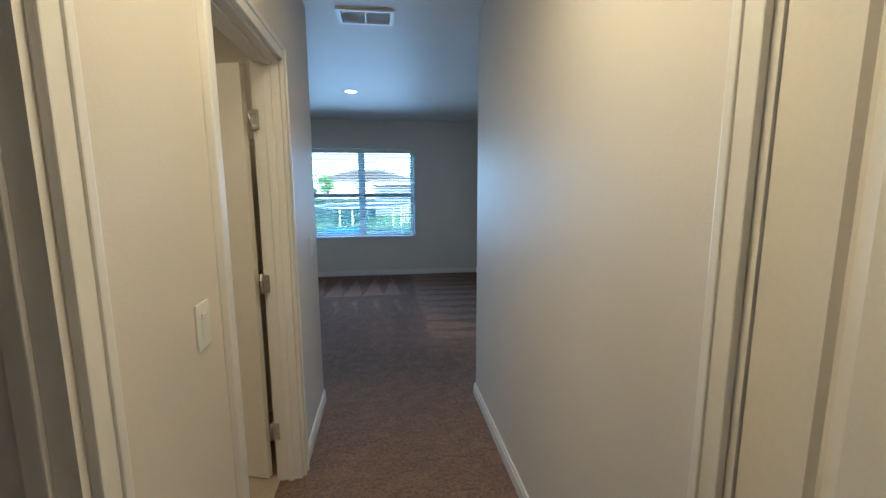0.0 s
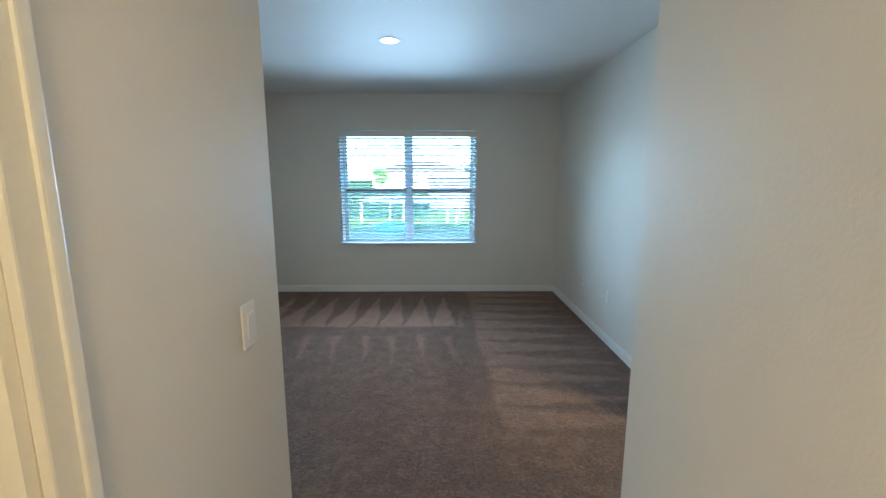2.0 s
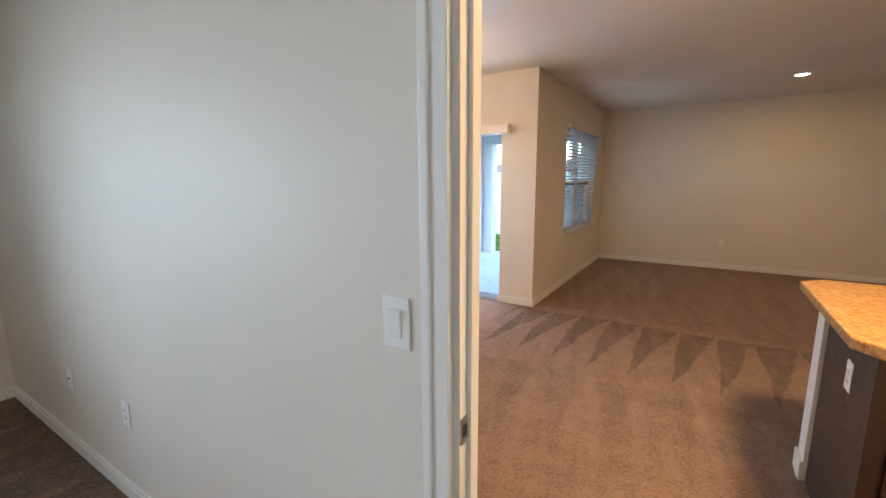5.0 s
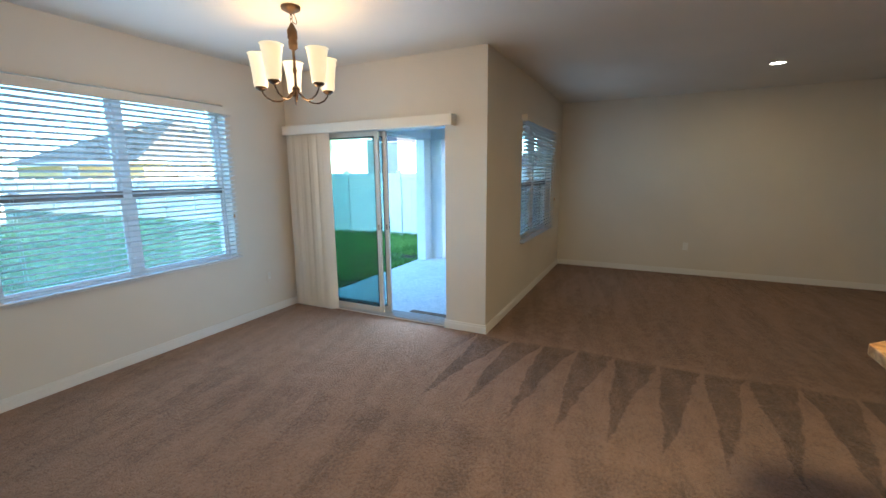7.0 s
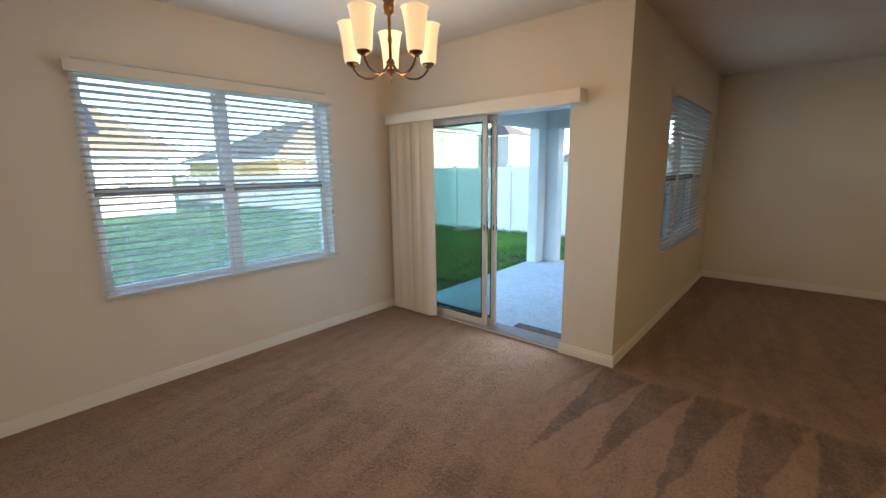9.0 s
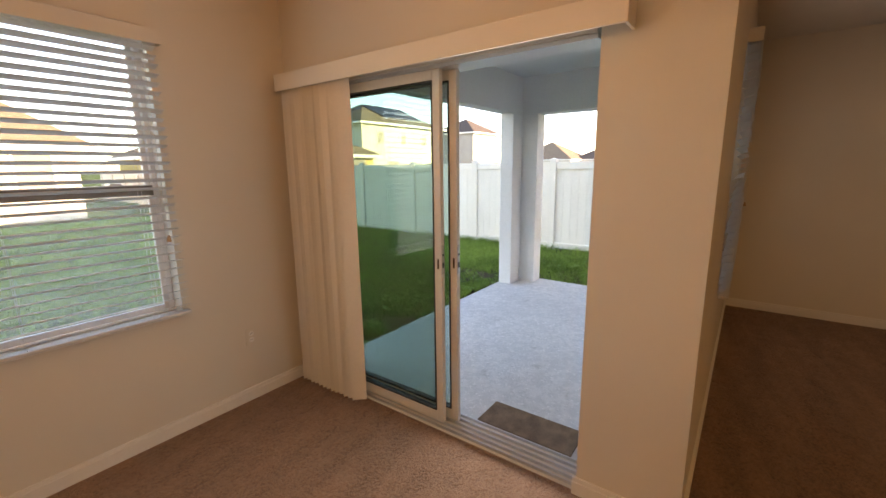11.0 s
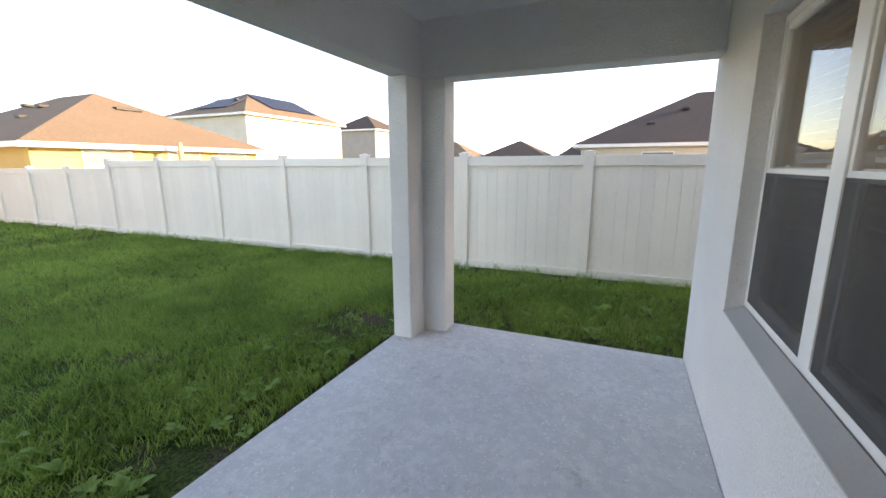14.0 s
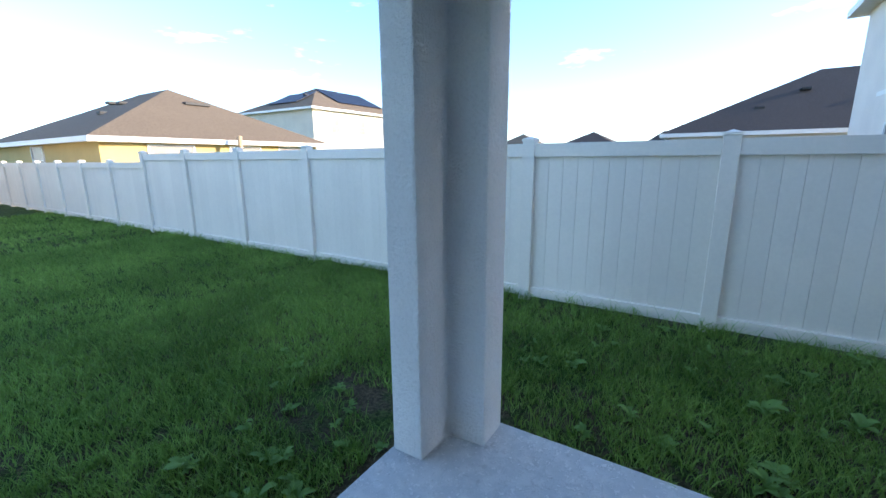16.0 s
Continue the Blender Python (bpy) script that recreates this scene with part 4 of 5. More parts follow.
# chandelier
ch = thing("chandelier", "bronze five-arm chandelier with lit frosted glass shades", "chandelier", pose(4.5, 5.78, 2.045))
part("finial", lathe([(0.0, -0.055), (0.006, -0.045), (0.012, -0.012), (0.008, 0.004), (0.020, 0.014), (0.026, 0.03), (0.016, 0.046), (0.0, 0.05)], 16), BRONZE, ch, smooth_it=True)
part("stem", lathe([(0.0, 0.04), (0.009, 0.042), (0.008, 0.12), (0.014, 0.15), (0.009, 0.17), (0.009, 0.27), (0.028, 0.285), (0.030, 0.325), (0.024, 0.335), (0.032, 0.345), (0.032, 0.395), (0.018, 0.42), (0.008, 0.44), (0.0, 0.445)], 20), BRONZE, ch, smooth_it=True)
part("ceiling_canopy", lathe([(0.0, 0.54), (0.062, 0.539), (0.060, 0.522), (0.03, 0.505), (0.008, 0.498), (0.0, 0.496)], 24), BRONZE, ch, smooth_it=True)
for k in range(3):
    bm = bmesh.new()
    ring = [(0.010 * math.cos(a) * (1 if k % 2 else 0), 0.010 * math.cos(a) * (0 if k % 2 else 1), 0.455 + k * 0.022 + 0.017 * math.sin(a)) for a in [2 * math.pi * q / 12 for q in range(13)]]
    part("chain_link", tube(ring, 0.0022, 5, bm), BRONZE, ch)
loop_pts = [(0.012 + 0.035 * math.sin(a), 0.0, 0.45 + 0.03 * (1 - math.cos(a)) - 0.02 * math.sin(a)) for a in [math.pi * q / 10 for q in range(11)]]
part("supply_cord", tube(loop_pts, 0.0025, 6), BRONZE, ch)
for k in range(5):
    a = radians(72 * k + 47)
    ca, sa = math.cos(a), math.sin(a)
    R = 0.228
    pts = [(r * ca, r * sa, z) for r, z in ((0.012, 0.03), (0.03, 0.0), (0.065, -0.032), (0.11, -0.05), (0.155, -0.048), (0.195, -0.028), (0.22, 0.002), (R, 0.03))]
    arm = part("arm", tube(pts, 0.0055, 8), BRONZE, ch, smooth_it=True)
    part("shade_holder", lathe([(0.0, 0.016), (0.016, 0.018), (0.034, 0.030), (0.036, 0.042), (0.0, 0.040)], 18), BRONZE, arm, smooth_it=True, at=Matrix.Translation((R * ca, R * sa, 0)))
    part("shade", lathe([(0.0, 0.043), (0.043, 0.042), (0.046, 0.06), (0.050, 0.12), (0.058, 0.19), (0.068, 0.243), (0.073, 0.249), (0.070, 0.249), (0.055, 0.19), (0.047, 0.12), (0.042, 0.06), (0.0, 0.048)], 28), SHADE, arm,
         "glowing frosted glass shade", True, Matrix.Translation((R * ca, R * sa, 0)))
    lamp("chandelier_bulb", "POINT", (4.5 + R * ca, 5.78 + R * sa, 2.045 + 0.262), CHAND_W, CHWARM, 0.05)
# added bare lamp below the arms, in place of light through the shades
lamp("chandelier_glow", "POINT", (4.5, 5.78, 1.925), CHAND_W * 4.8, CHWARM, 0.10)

# porch lantern
lan = thing("porch_lantern", "bronze flush-mounted porch lantern, lit amber", "lantern", pose(7.81, 6.18, H))
part("canopy", lathe([(0.0, 0.0), (0.075, 0.0), (0.07, -0.014), (0.03, -0.022), (0.0, -0.022)], 24), BRONZE, lan, smooth_it=True)
part("top_plate", boxes((-0.07, 0.07, -0.07, 0.07, -0.034, -0.022), bevel=0.003), BRONZE, lan)
bm = bmesh.new()
up, dn = 0.066, 0.048
cage = [(sx * up, sy * up, -0.034) for sx, sy in ((-1, -1), (1, -1), (1, 1), (-1, 1))] + [(sx * dn, sy * dn, -0.15) for sx, sy in ((-1, -1), (1, -1), (1, 1), (-1, 1))]
for k in range(4):
    tube([cage[k], cage[k + 4]], 0.005, 6, bm)
    tube([cage[k + 4], cage[4 + (k + 1) % 4]], 0.005, 6, bm)
part("cage", bm, BRONZE, lan)
bm = bmesh.new()
gv = [bm.verts.new((p[0] * 0.94, p[1] * 0.94, p[2])) for p in cage]
for k in range(4):
    bm.faces.new((gv[k], gv[(k + 1) % 4], gv[4 + (k + 1) % 4], gv[4 + k]))
bm.faces.new(gv[4:])
part("glass", bm, AMBER, lan, "glowing amber glass")

# ---- kitchen peninsula ----
pen = thing("kitchen_peninsula", "espresso brown kitchen peninsula base beside a white end post", "cabinet")
part("body", boxes((3.27, 3.86, 0.6, 2.80, 0.10, 0.885), bevel=0.002), BROWN, pen)
part("toe_kick", boxes((3.34, 3.86, 0.6, 2.795, 0.0, 0.10)), BROWN, pen)
part("end_panel", boxes((3.26, 3.865, 2.80, 2.818, 0.0, 0.885), bevel=0.002), BROWN, pen)
for k in range(3):
    d = part("door", boxes((3.25, 3.269, 0.75 + 0.68 * k, 1.40 + 0.68 * k, 0.12, 0.87), bevel=0.003), BROWN, pen)
    part("handle", tube([(3.235, 0.80 + 0.68 * k, 0.72), (3.235, 0.80 + 0.68 * k, 0.84)], 0.005, 8), NICKEL, d)
pony = thing("pony_wall", "white painted half wall behind the peninsula", "half wall", kind="structure")
part("wall", boxes((3.87, 3.985, 0.6, 2.815, 0.0, 0.885)), WALL, pony)
part("end_post", boxes((3.868, 3.99, 2.815, 2.835, 0.0, 0.885), bevel=0.003), TRIM, pony, "white end trim")
part("post_base", boxes((3.862, 3.998, 2.835, 2.847, 0.0, 0.10), bevel=0.003), TRIM, pony)
top = prism([(3.17, 0.6), (4.22, 0.6), (4.22, 2.80), (4.13, 2.895), (3.24, 2.895), (3.17, 2.83)], 0.886, 0.926, 0.008)
solid("countertop", top, GRANITE, "orange-brown speckled laminate countertop with clipped corners", "countertop", "thing")
outlet("white outlet on the peninsula's end panel", on_wall(3.50, 2.818, 0.70, 90))


# ---- outdoors ----
GZ = -0.165
bm = bmesh.new()
bmesh.ops.create_grid(bm, x_segments=1, y_segments=1, size=1800)
solid("ground", bm, LAWN, "green lawn with thin bare patches", "lawn", m=pose(0, 0, GZ))

# fence
fence = thing("fence", "white vinyl privacy fence around the yard", "fence", kind="structure")
FX, BAY = 11.93, 1.752
board_me = {}
fb = -0.122
posts = [6.115 + BAY * k for k in range(-3, 17)]
for k, y in enumerate(posts):
    drop = 0.0 if y < 17.2 else -0.17
    bm = boxes((-0.063, 0.063, -0.063, 0.063, GZ - 0.05, 1.565 + drop), bevel=0.006)
    pst = part("post", bm, FENCE, fence, at=pose(FX, y, 0))
    cap = bmesh.new()
    box(cap, -0.07, 0.07, -0.07, 0.07, 1.565 + drop, 1.585 + drop)
    cv = [cap.verts.new(p) for p in ((-0.066, -0.066, 1.586 + drop), (0.066, -0.066, 1.586 + drop), (0.066, 0.066, 1.586 + drop), (-0.066, 0.066, 1.586 + drop), (0, 0, 1.61 + drop))]
    for q in range(4):
        cap.faces.new((cv[q], cv[(q + 1) % 4], cv[4]))
    cap.faces.new(cv[:4])
    part("cap", cap, FENCE, pst)
    if k == len(posts) - 1:
        break
    drop2 = 0.0 if y < 16.0 else -0.17
    y0, y1 = y + 0.063, y + BAY - 0.063
    part("top_rail", boxes((-0.042, 0.042, y0, y1, 1.40 + drop2, 1.535 + drop2), bevel=0.005), FENCE, fence, at=pose(FX, 0, 0))
    part("bottom_rail", boxes((-0.042, 0.042, y0, y1, fb, fb + 0.11 ), bevel=0.005), FENCE, fence, at=pose(FX, 0, 0))
    nb = 11
    bw = (y1 - y0) / nb
    key = drop2
    if key not in board_me:
        board_me[key] = mesh_of("board", boxes((-0.011, 0.011, 0.0008, bw - 0.0008, fb + 0.09, 1.42 + drop2), bevel=0.002), FENCE)
    for q in range(nb):
        bd = new("board", board_me[key])
        bd.parent = fence
        bd.matrix_basis = pose(FX, y0 + q * bw, 0)

# turf: blades in tufts, thinner with distance
ng = np.random.default_rng(7)


def turf(name, regions, material, label, height, width, lean):
    vs, fs = [], []
    base = 0
    for x0, x1, y0, y1, count in regions:
        c = ng.random((count // 7, 2)) * (x1 - x0, y1 - y0) + (x0, y0)
        p = np.repeat(c, 7, axis=0) + ng.normal(0, 0.018, (len(c) * 7, 2))
        bare = np.array([noise.noise(Vector((a * 0.9, b * 0.9, 3.1))) + 0.5 * noise.noise(Vector((a * 2.7, b * 2.7, 1.0))) for a, b in c])
        off = np.hypot(np.maximum(c[:, 0] - 9.64, 0), np.maximum(c[:, 1] - 7.53, 0))
        bare = bare + 0.42 * np.exp(-(off / 0.55) ** 2) - 0.25 * np.clip((c[:, 1] - 10) / 3, 0, 1)
        keep = np.repeat(bare < 0.30 + 0.6 * ng.random(len(c)) ** 2, 7) & ~((p[:, 0] < 9.645) & (p[:, 1] < 7.535)) & (p[:, 0] < 11.85)
        far = np.clip((p[:, 1] - 12) / 12, 0, 1)
        p, far = p[keep], far[keep]
        n = len(p)
        a = ng.random(n) * 6.283
        h = height * (0.4 + 1.15 * ng.random(n) ** 1.6) * (1 + 0.9 * np.exp(-((p[:, 0] - 11.84) / 0.16) ** 2))
        w = width * (0.7 + 0.6 * ng.random(n)) * (1 + 1.6 * far)
        d = ng.random(n) * 6.283
        l = lean * h * (0.3 + ng.random(n))
        sx, sy = np.cos(a) * w / 2, np.sin(a) * w / 2
        q = np.zeros((n, 5, 3))
        q[:, 0] = np.stack([p[:, 0] - sx, p[:, 1] - sy, np.full(n, GZ - 0.005)], 1)
        q[:, 1] = np.stack([p[:, 0] + sx, p[:, 1] + sy, np.full(n, GZ - 0.005)], 1)
        mx, my = p[:, 0] + np.cos(d) * l * 0.35, p[:, 1] + np.sin(d) * l * 0.35
        q[:, 2] = np.stack([mx + sx * 0.8, my + sy * 0.8, GZ + h * 0.6], 1)
        q[:, 3] = np.stack([mx - sx * 0.8, my - sy * 0.8, GZ + h * 0.6], 1)
        q[:, 4] = np.stack([p[:, 0] + np.cos(d) * l, p[:, 1] + np.sin(d) * l, GZ + h], 1)
        vs.append(q.reshape(-1, 3))
        k = base + np.arange(n)[:, None] * 5
        fs.append(np.concatenate([k + (0, 1, 2), k + (0, 2, 3), k + (3, 2, 4)], 1).reshape(-1, 3))
        base += n * 5
    v, f = np.concatenate(vs), np.concatenate(fs)
    me = bpy.data.meshes.new(name)
    me.vertices.add(len(v))
    me.vertices.foreach_set("co", v.astype(np.float32).ravel())
    me.loops.add(len(f) * 3)
    me.loops.foreach_set("vertex_index", f.astype(np.int32).ravel())
    me.polygons.add(len(f))
    me.polygons.foreach_set("loop_start", np.arange(0, len(f) * 3, 3, dtype=np.int32))
    me.update(calc_edges=True)
    me.materials.append(material)
    return tagged(new(name, me), label, "grass", kind="stuff")


turf("grass", [(9.6, 11.87, 2.0, 7.6, 62000), (6.0, 11.87, 7.6, 11.0, 130000), (1.5, 6.0, 7.55, 12.0, 20000), (3.0, 11.87, 11.0, 16.0, 130000), (-3.0, 11.87, 16.0, 23.1, 90000)], BLADE, "short green lawn grass, uneven", 0.066, 0.0060, 1.0)
turf("dry_grass", [(9.6, 11.87, 2.0, 7.6, 9000), (6.0, 11.87, 7.6, 11.0, 16000), (3.0, 11.87, 11.0, 18.0, 12000)], DRYBLADE, "dry straw-coloured grass among the lawn", 0.045, 0.004, 1.3)


def weed(x, y, size, seed, leaves=16):
    """A low rosette of broad leaves, each folded along its rib."""
    r = random.Random(seed)
    w = thing("weed", "broad-leaved green weed growing in the lawn", "weed", pose(x, y, GZ, 0, 0, r.uniform(0, 360)), "weeds")
    for k in range(leaves):
        bm = bmesh.new()
        L, W = size * r.uniform(0.45, 0.9), size * r.uniform(0.30, 0.48)
        rise = r.uniform(0.35, 1.5)
        rows = []
        for q in range(6):
            u = q / 5
            hw = W / 2 * math.sin(math.pi * min(0.98, 0.12 + 0.86 * u)) ** 0.8
            z = rise * L * (u - 0.65 * u * u) + 0.004
            rows.append([bm.verts.new((L * u, sgn * hw, z + (0.18 * hw if sgn else 0))) for sgn in (-1, 0, 1)])
        for a, b in zip(rows, rows[1:]):
            for c in (0, 1):
                bm.faces.new((a[c], a[c + 1], b[c + 1], b[c]))
        part("leaf", bm, LEAF, w, at=pose(0, 0, 0.004 * k, 0, 0, 360 * k / leaves + r.uniform(-20, 20)))
    return w


for k, (x, y, s) in enumerate(((10.58, 5.80, 0.14), (10.66, 5.37, 0.12), (8.77, 7.94, 0.08), (8.81, 8.35, 0.07), (8.46, 8.33, 0.09), (9.86, 5.87, 0.10), (9.57, 8.99, 0.06), (11.07, 6.74, 0.07),
                               (9.27, 7.97, 0.06), (9.80, 6.69, 0.07), (11.7, 5.15, 0.12), (8.0, 7.85, 0.08), (11.3, 6.1, 0.06), (10.2, 6.1, 0.06), (7.4, 8.0, 0.08), (10.4, 4.7, 0.09), (11.72, 4.7, 0.10), (9.0, 7.75, 0.07), (8.2, 7.75, 0.06), (7.7, 8.3, 0.07), (9.95, 7.3, 0.06), (10.1, 6.5, 0.08), (10.9, 6.2, 0.07), (9.9, 5.3, 0.08), (7.0, 7.8, 0.09), (6.6, 8.1, 0.08), (9.4, 8.2, 0.07), (11.2, 5.5, 0.08), (10.0, 7.9, 0.05))):
    weed(x, y, s, 20 + k)
wr = random.Random(11)
for k in range(96):
    # seedlings along the edges of the slab
    if k % 2:
        weed(wr.uniform(6.3, 9.6), 7.56 + abs(wr.gauss(0.1, 0.75)), wr.uniform(0.045, 0.11), 90 + k, wr.choice((5, 6, 7)))
    else:
        weed(9.68 + min(2.0, abs(wr.gauss(0.1, 1.0))), wr.uniform(4.2, 7.6), wr.uniform(0.045, 0.12), 90 + k, wr.choice((5, 6, 7)))


# neighbouring houses
def hip_house(label, x0, x1, y0, y1, eave, peak, wall_mat, roof_mat, over=0.45, windows=(), vents=(), panels=()):
    """windows: (face, along, z0, z1, width); face is w, s, n for the side that looks to -x, -y, +y."""
    h = thing("house", label, "house", group="neighbouring houses")
    part("wall", boxes((x0, x1, y0, y1, GZ - 0.1, eave)), wall_mat, h)
    rx0, rx1, ry0, ry1 = x0 - over, x1 + over, y0 - over, y1 + over
    run = min(rx1 - rx0, ry1 - ry0) / 2
    cx, cy = (rx0 + rx1) / 2, (ry0 + ry1) / 2
    if rx1 - rx0 > ry1 - ry0:
        a, b = (rx0 + run, cy, peak), (rx1 - run, cy, peak)
    else:
        a, b = (cx, ry0 + run, peak), (cx, ry1 - run, peak)
    bm = bmesh.new()
    v = [bm.verts.new(p) for p in ((rx0, ry0, eave + 0.14), (rx1, ry0, eave + 0.14), (rx1, ry1, eave + 0.14), (rx0, ry1, eave + 0.14), a, b)]
    faces = ((0, 1, 5, 4), (1, 2, 5), (2, 3, 4, 5), (3, 0, 4)) if rx1 - rx0 > ry1 - ry0 else ((0, 1, 4), (1, 2, 5, 4), (2, 3, 5), (3, 0, 4, 5))
    for f in faces:
        bm.faces.new([v[k] for k in f])
    roof = part("roof", bm, roof_mat, h)
    part("fascia", boxes((rx0, rx1, ry0, ry0 + 0.03, eave - 0.06, eave + 0.138), (rx0, rx1, ry1 - 0.03, ry1, eave - 0.06, eave + 0.138), (rx0, rx0 + 0.03, ry0 + 0.03, ry1 - 0.03, eave - 0.06, eave + 0.138),
                         (rx1 - 0.03, rx1, ry0 + 0.03, ry1 - 0.03, eave - 0.06, eave + 0.138)), TRIM, h)
    part("soffit", boxes((rx0 + 0.03, rx1 - 0.03, ry0 + 0.03, ry1 - 0.03, eave - 0.03, eave - 0.002)), TRIM, h)
    for face, along, z0, z1, w in windows:
        if face == "w":
            place = Matrix.Translation((x0, along, 0)) @ Euler((0, 0, radians(-90))).to_matrix().to_4x4()
        elif face == "s":
            place = Matrix.Translation((along, y0, 0))
        else:
            place = Matrix.Translation((along, y1, 0)) @ Euler((0, 0, radians(180))).to_matrix().to_4x4()
        win = part("window", boxes((-w / 2 - 0.07, w / 2 + 0.07, -0.05, 0.02, z0 - 0.07, z0), (-w / 2 - 0.07, w / 2 + 0.07, -0.05, 0.02, z1, z1 + 0.07), (-w / 2 - 0.07, -w / 2, -0.05, 0.02, z0, z1),
                                   (w / 2, w / 2 + 0.07, -0.05, 0.02, z0, z1), (-w / 2, w / 2, -0.04, 0.02, (z0 + z1) / 2 - 0.025, (z0 + z1) / 2 + 0.025)), VINYL, h, at=place)
        part("pane", boxes((-w / 2, w / 2, -0.02, 0.0, z0, z1)), FARGLASS, win)
    for (px, py), size in vents:
        # low vents lie on the slope
        d = min(px - rx0, rx1 - px, py - ry0, ry1 - py)
        z = eave + 0.14 + (peak - eave - 0.14) * d / run
        part("roof_vent", boxes((-size, size, -0.22, 0.22, -0.05, 0.08), bevel=0.02), DARK, roof, at=pose(px, py, z))
    for face, u0, u1, f0, f1 in panels:
        # solar panels: a band of the slope between the shares f0 and f1 of its run
        slope = math.atan2(peak - eave - 0.14, run)
        ln = run / math.cos(slope)
        if face == "s":
            m = pose((u0 + u1) / 2, ry0, eave + 0.14, math.degrees(slope), 0, 0)
        else:
            m = pose(rx0, (u0 + u1) / 2, eave + 0.14, 0, 0, -90) @ pose(0, 0, 0, math.degrees(slope), 0, 0)
        count = max(1, round((u1 - u0) / 1.05))
        for q in range(count):
            w = (u1 - u0) / count
            part("solar_panel", boxes((-(u1 - u0) / 2 + q * w + 0.015, -(u1 - u0) / 2 + (q + 1) * w - 0.015, ln * f0, ln * f1, 0.08, 0.12)), SOLAR, roof, at=m)
    return h


FARGLASS = surface("far_window_glass", (0.25, 0.22, 0.19), 0.35, var=0.2, bump=0)
YELLOW = stucco_material("yellow_stucco", (0.62, 0.47, 0.20), 20.0, 0.3)
CREAM = stucco_material("cream_stucco", (0.68, 0.62, 0.52), 20.0, 0.3)
GREYST = stucco_material("grey_stucco", (0.36, 0.36, 0.34), 20.0, 0.3)
BRSH = shingle_material("brown_shingle", (0.190, 0.148, 0.106))
DKSH = shingle_material("dark_shingle", (0.085, 0.070, 0.062))
WHITEH = stucco_material("white_house_stucco", (0.74, 0.685, 0.62), 20.0, 0.3)

hip_house("yellow single-storey house with brown hip roof", 14.1, 24.25, 25.25, 38.5, 2.16, 5.0, YELLOW, BRSH,
          windows=(("s", 16.6, 0.9, 1.98, 1.7), ("s", 19.9, 0.9, 1.98, 1.5), ("s", 22.6, 0.9, 2.0, 1.6), ("w", 32, 0.9, 2.0, 1.5)),
          vents=(((19.6, 28.6), 0.6), ((17.6, 31.5), 0.3), ((16.3, 30.6), 0.18), ((17.9, 33.2), 0.42)))
hip_house("cream two-storey house with solar panels on roof", 34.0, 47.5, 36.6, 47.2, 5.9, 8.7, CREAM, BRSH,
          windows=(("s", 36.6, 3.9, 5.2, 0.95), ("s", 40.2, 3.9, 5.2, 0.95), ("s", 43.8, 3.9, 5.2, 0.95), ("s", 38.5, 0.9, 2.2, 1.6)), panels=(("s", 38.5, 45.0, 0.3, 0.9), ("w", 39.8, 44.0, 0.25, 0.7)),
          vents=(((37.0, 40.5), 0.5),))
hip_house("grey two-storey house with dark hip roof", 56.3, 63.5, 37.5, 44.5, 6.2, 8.6, GREYST, DKSH, windows=(("s", 59.5, 3.9, 5.2, 1.0),))
hip_house("single-storey house with dark hip roof", 33.9, 47.6, -8.0, 8.3, 2.5, 6.3, CREAM, DKSH, windows=(("w", 4.0, 0.9, 2.1, 1.6),),
          vents=(((38.0, 2.4), 0.5), ((36.5, 0.2), 0.15), ((36.0, 4.4), 0.12), ((38.5, -1.2), 0.15)))
near_house = hip_house("white two-storey house beyond the fence", 13.6, 26.2, -9.5, 2.65, 5.7, 8.6, WHITEH, DKSH,
                       windows=(("n", 21.6, 3.45, 4.95, 0.85), ("n", 19.2, 3.45, 4.95, 0.85), ("n", 22.0, 0.9, 2.15, 1.2), ("n", 18.5, 0.9, 2.15, 1.6), ("n", 15.5, 3.45, 4.95, 0.9)))
cb = bmesh.new()
cv = [cb.verts.new(p) for p in ((17.3, 2.65, 3.05), (21.5, 2.65, 3.05), (21.5, 3.2, 2.82), (17.3, 3.2, 2.82), (17.3, 2.65, 2.92), (21.5, 2.65, 2.92), (21.5, 3.2, 2.72), (17.3, 3.2, 2.72))]
for f in ((0, 1, 2, 3), (4, 5, 6, 7), (0, 1, 5, 4), (1, 2, 6, 5), (2, 3, 7, 6), (3, 0, 4, 7)):
    cb.faces.new([cv[k] for k in f])
part("canopy", cb, TRIM, near_house)
for k, (x, y, w, d, z, rm) in enumerate(((84, 39, 12, 12, 6.3, BRSH), (90, 27, 16, 15, 6.6, DKSH), (92, 14, 14, 9, 6.3, DKSH), (110, 47, 14, 12, 6.0, DKSH))):
    hip_house("distant single-storey house with low hip roof", x, x + w, y - d / 2, y + d / 2, 2.5, z, CREAM, rm)
solid("yard_pole", lathe([(0.0, GZ), (0.11, GZ), (0.10, 2.45), (0.0, 2.48)], 10), surface("tan_pole_wood", (0.5, 0.36, 0.2), 0.7), "tan wooden pole beside the yellow house", "pole", "thing", pose(19.0, 24.2, 0), True)
# north, beyond the dining and bedroom windows
hip_house("white single-storey house with tan roof and solar panels", 2.8, 8.55, 23.65, 33.6, 2.2, 4.9, WHITEH, BRSH,
          windows=(("s", 7.4, 0.9, 2.0, 0.9), ("s", 4.2, 0.9, 2.0, 1.6)), panels=(("s", 4.4, 6.5, 0.22, 0.62),))
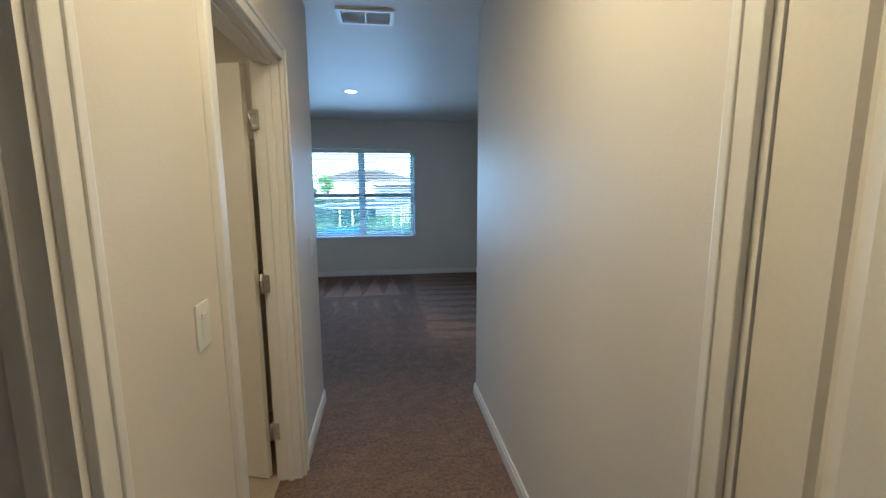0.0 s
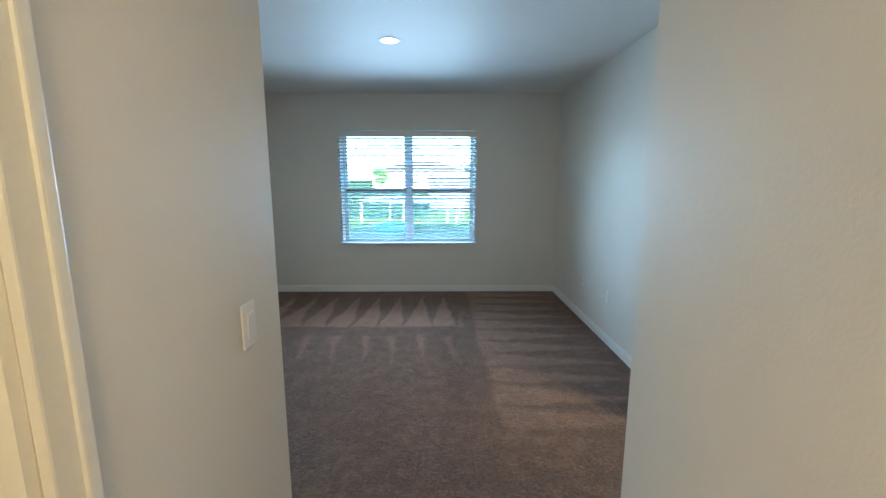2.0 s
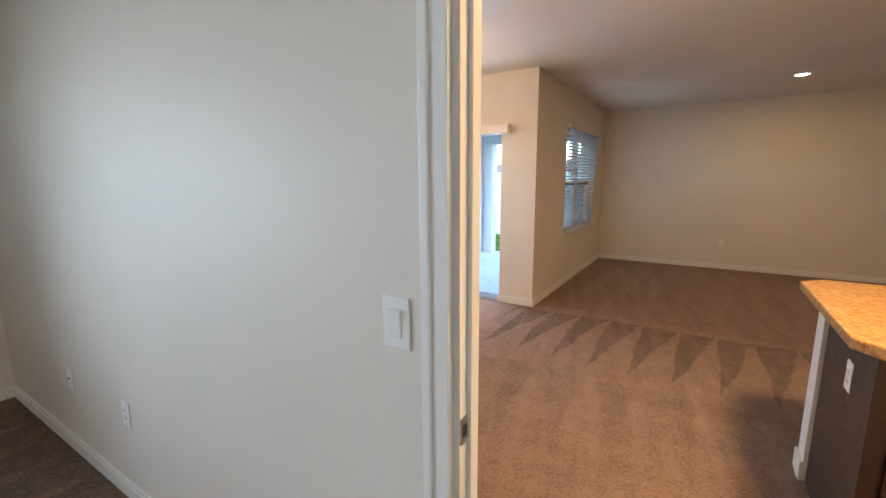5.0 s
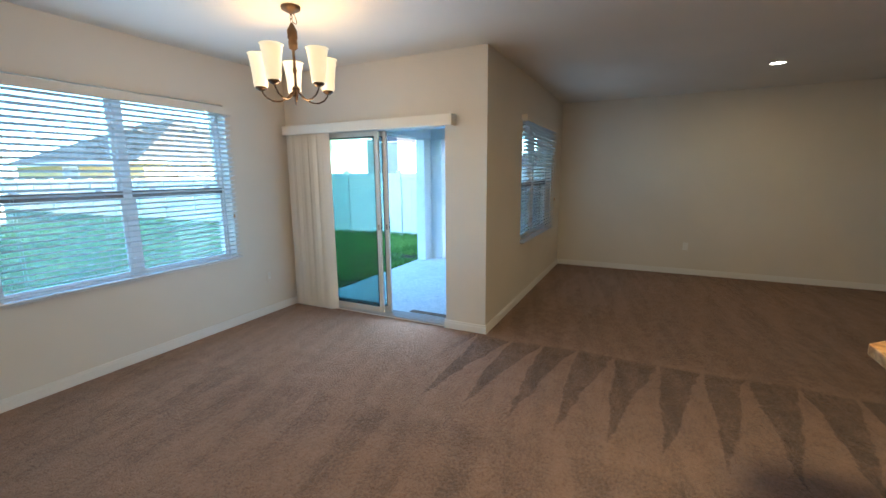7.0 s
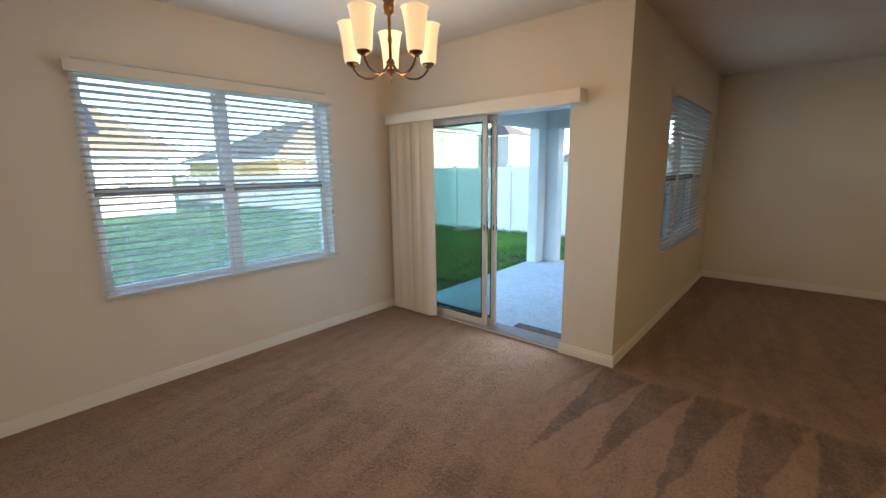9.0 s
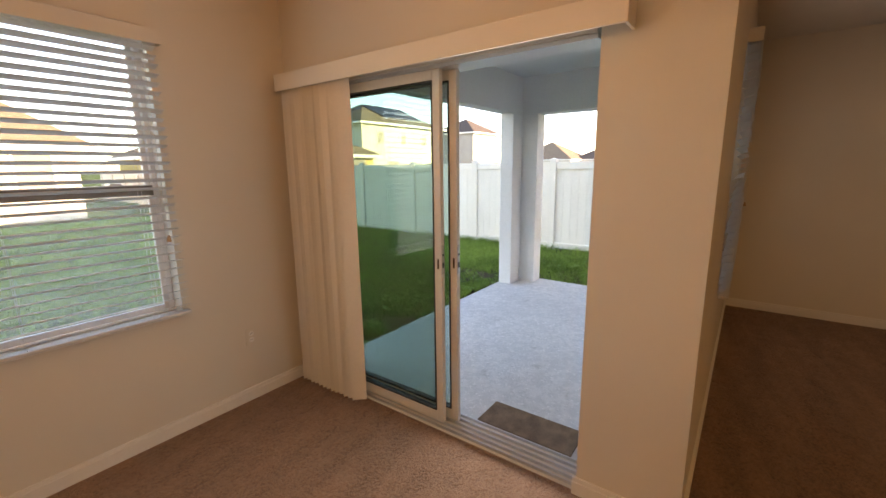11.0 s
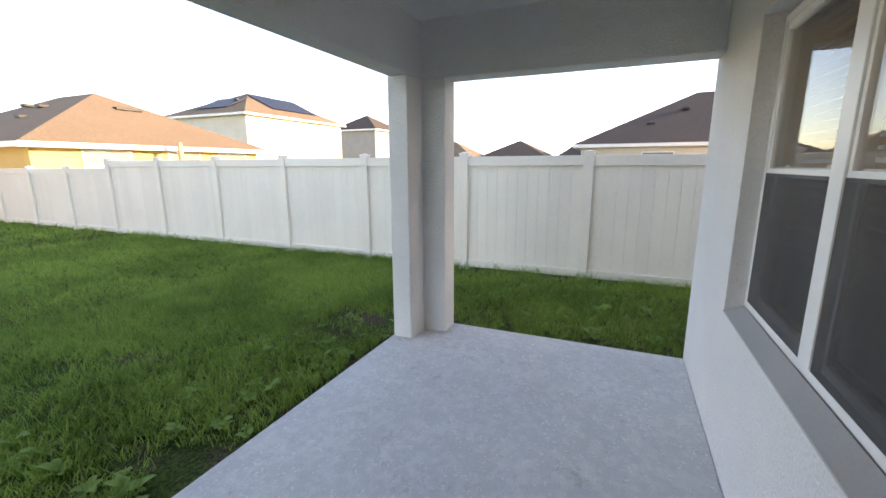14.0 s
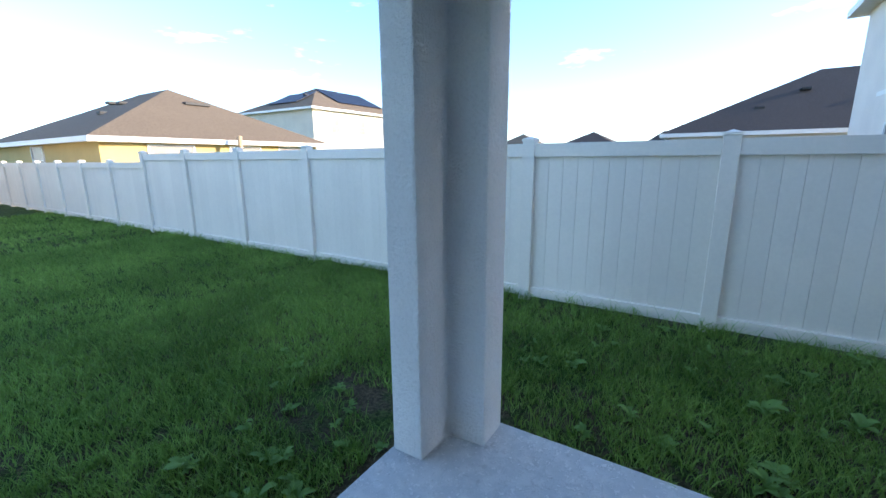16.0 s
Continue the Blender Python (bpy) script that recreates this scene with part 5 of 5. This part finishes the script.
hip_house("pale single-storey house across the lawn", -9.0, 5.0, 62.0, 72.0, 2.4, 4.2, WHITEH, BRSH, windows=(("s", -3.0, 0.9, 2.1, 1.8), ("s", 1.5, 0.9, 2.1, 1.8)))

shed = thing("shed", "low grey garden shed on the far lawn", "shed")
part("wall", boxes((0.0, 2.2, 25.0, 27.0, GZ, 1.55)), GREYW, shed)
part("roof", boxes((-0.15, 2.35, 24.85, 27.15, 1.55, 1.64), bevel=0.02), DARK, shed)
part("door", boxes((0.5, 1.3, 24.97, 25.0, GZ, 1.4)), GREYW, shed)

tramp = thing("trampoline", "round garden trampoline with white frame and legs", "trampoline", pose(-0.5, 18.6, 0))
ring = [(2.1 * math.cos(a), 2.1 * math.sin(a), 0.72) for a in [2 * math.pi * k / 40 for k in range(41)]]
part("frame", tube(ring, 0.035, 8), VINYL, tramp, smooth_it=True)
part("mat", lathe([(0.0, 0.70), (1.8, 0.70), (1.8, 0.69), (0.0, 0.69)], 40), DARK, tramp)
for k in range(6):
    a = 2 * math.pi * k / 6 + 0.3
    part("leg", tube([(2.1 * math.cos(a - 0.12), 2.1 * math.sin(a - 0.12), 0.72), (2.1 * math.cos(a - 0.12), 2.1 * math.sin(a - 0.12), GZ + 0.03), (2.1 * math.cos(a + 0.12), 2.1 * math.sin(a + 0.12), GZ + 0.03),
                      (2.1 * math.cos(a + 0.12), 2.1 * math.sin(a + 0.12), 0.72)], 0.025, 6), VINYL, tramp)
solid("paddling_pool", lathe([(0.0, 0.02), (0.52, 0.02), (0.55, 0.2), (0.62, 0.2), (0.6, 0.0), (0.0, 0.0)], 28), BLUEP, "small blue plastic paddling pool on the lawn", "paddling pool", "thing", pose(-1.0, 15.4, GZ), True)


def tree(x, y, height, seed):
    r = random.Random(seed)
    t = thing("tree", "leafy green tree on the far lawn", "tree", pose(x, y, GZ))
    bm = tube([(0, 0, 0), (0.05, 0.02, height * 0.25), (0.0, 0.08, height * 0.5), (0.06, 0.0, height * 0.75)], 0.11, 8)
    tips = []
    for k in range(9):
        a, h0 = r.uniform(0, 6.28), height * r.uniform(0.35, 0.7)
        L = height * r.uniform(0.2, 0.36)
        tip = (L * math.cos(a), L * math.sin(a), h0 + L * r.uniform(0.4, 1.0))
        tube([(0.03, 0.03, h0), (tip[0] * 0.5, tip[1] * 0.5, h0 + (tip[2] - h0) * 0.6), tip], 0.035, 6, bm)
        tips.append(tip)
    part("trunk", bm, TRUNK, t)
    bm = bmesh.new()
    for tip in tips + [(0, 0, height * 0.85)] * 2:
        for k in range(130):
            p = Vector(tip) + Vector((r.gauss(0, 0.33), r.gauss(0, 0.33), r.gauss(0, 0.26))) * height / 4
            q = Euler((r.uniform(0, 6.28), r.uniform(0, 6.28), r.uniform(0, 6.28))).to_matrix()
            s = height * 0.03
            bm.faces.new([bm.verts.new(p + q @ Vector(c)) for c in ((-s, 0, 0), (0, s * 0.5, 0), (s, 0, 0.02), (0, -s * 0.5, 0))])
    part("crown", bm, LEAF, t)


tree(-4.6, 40.0, 2.6, 3)
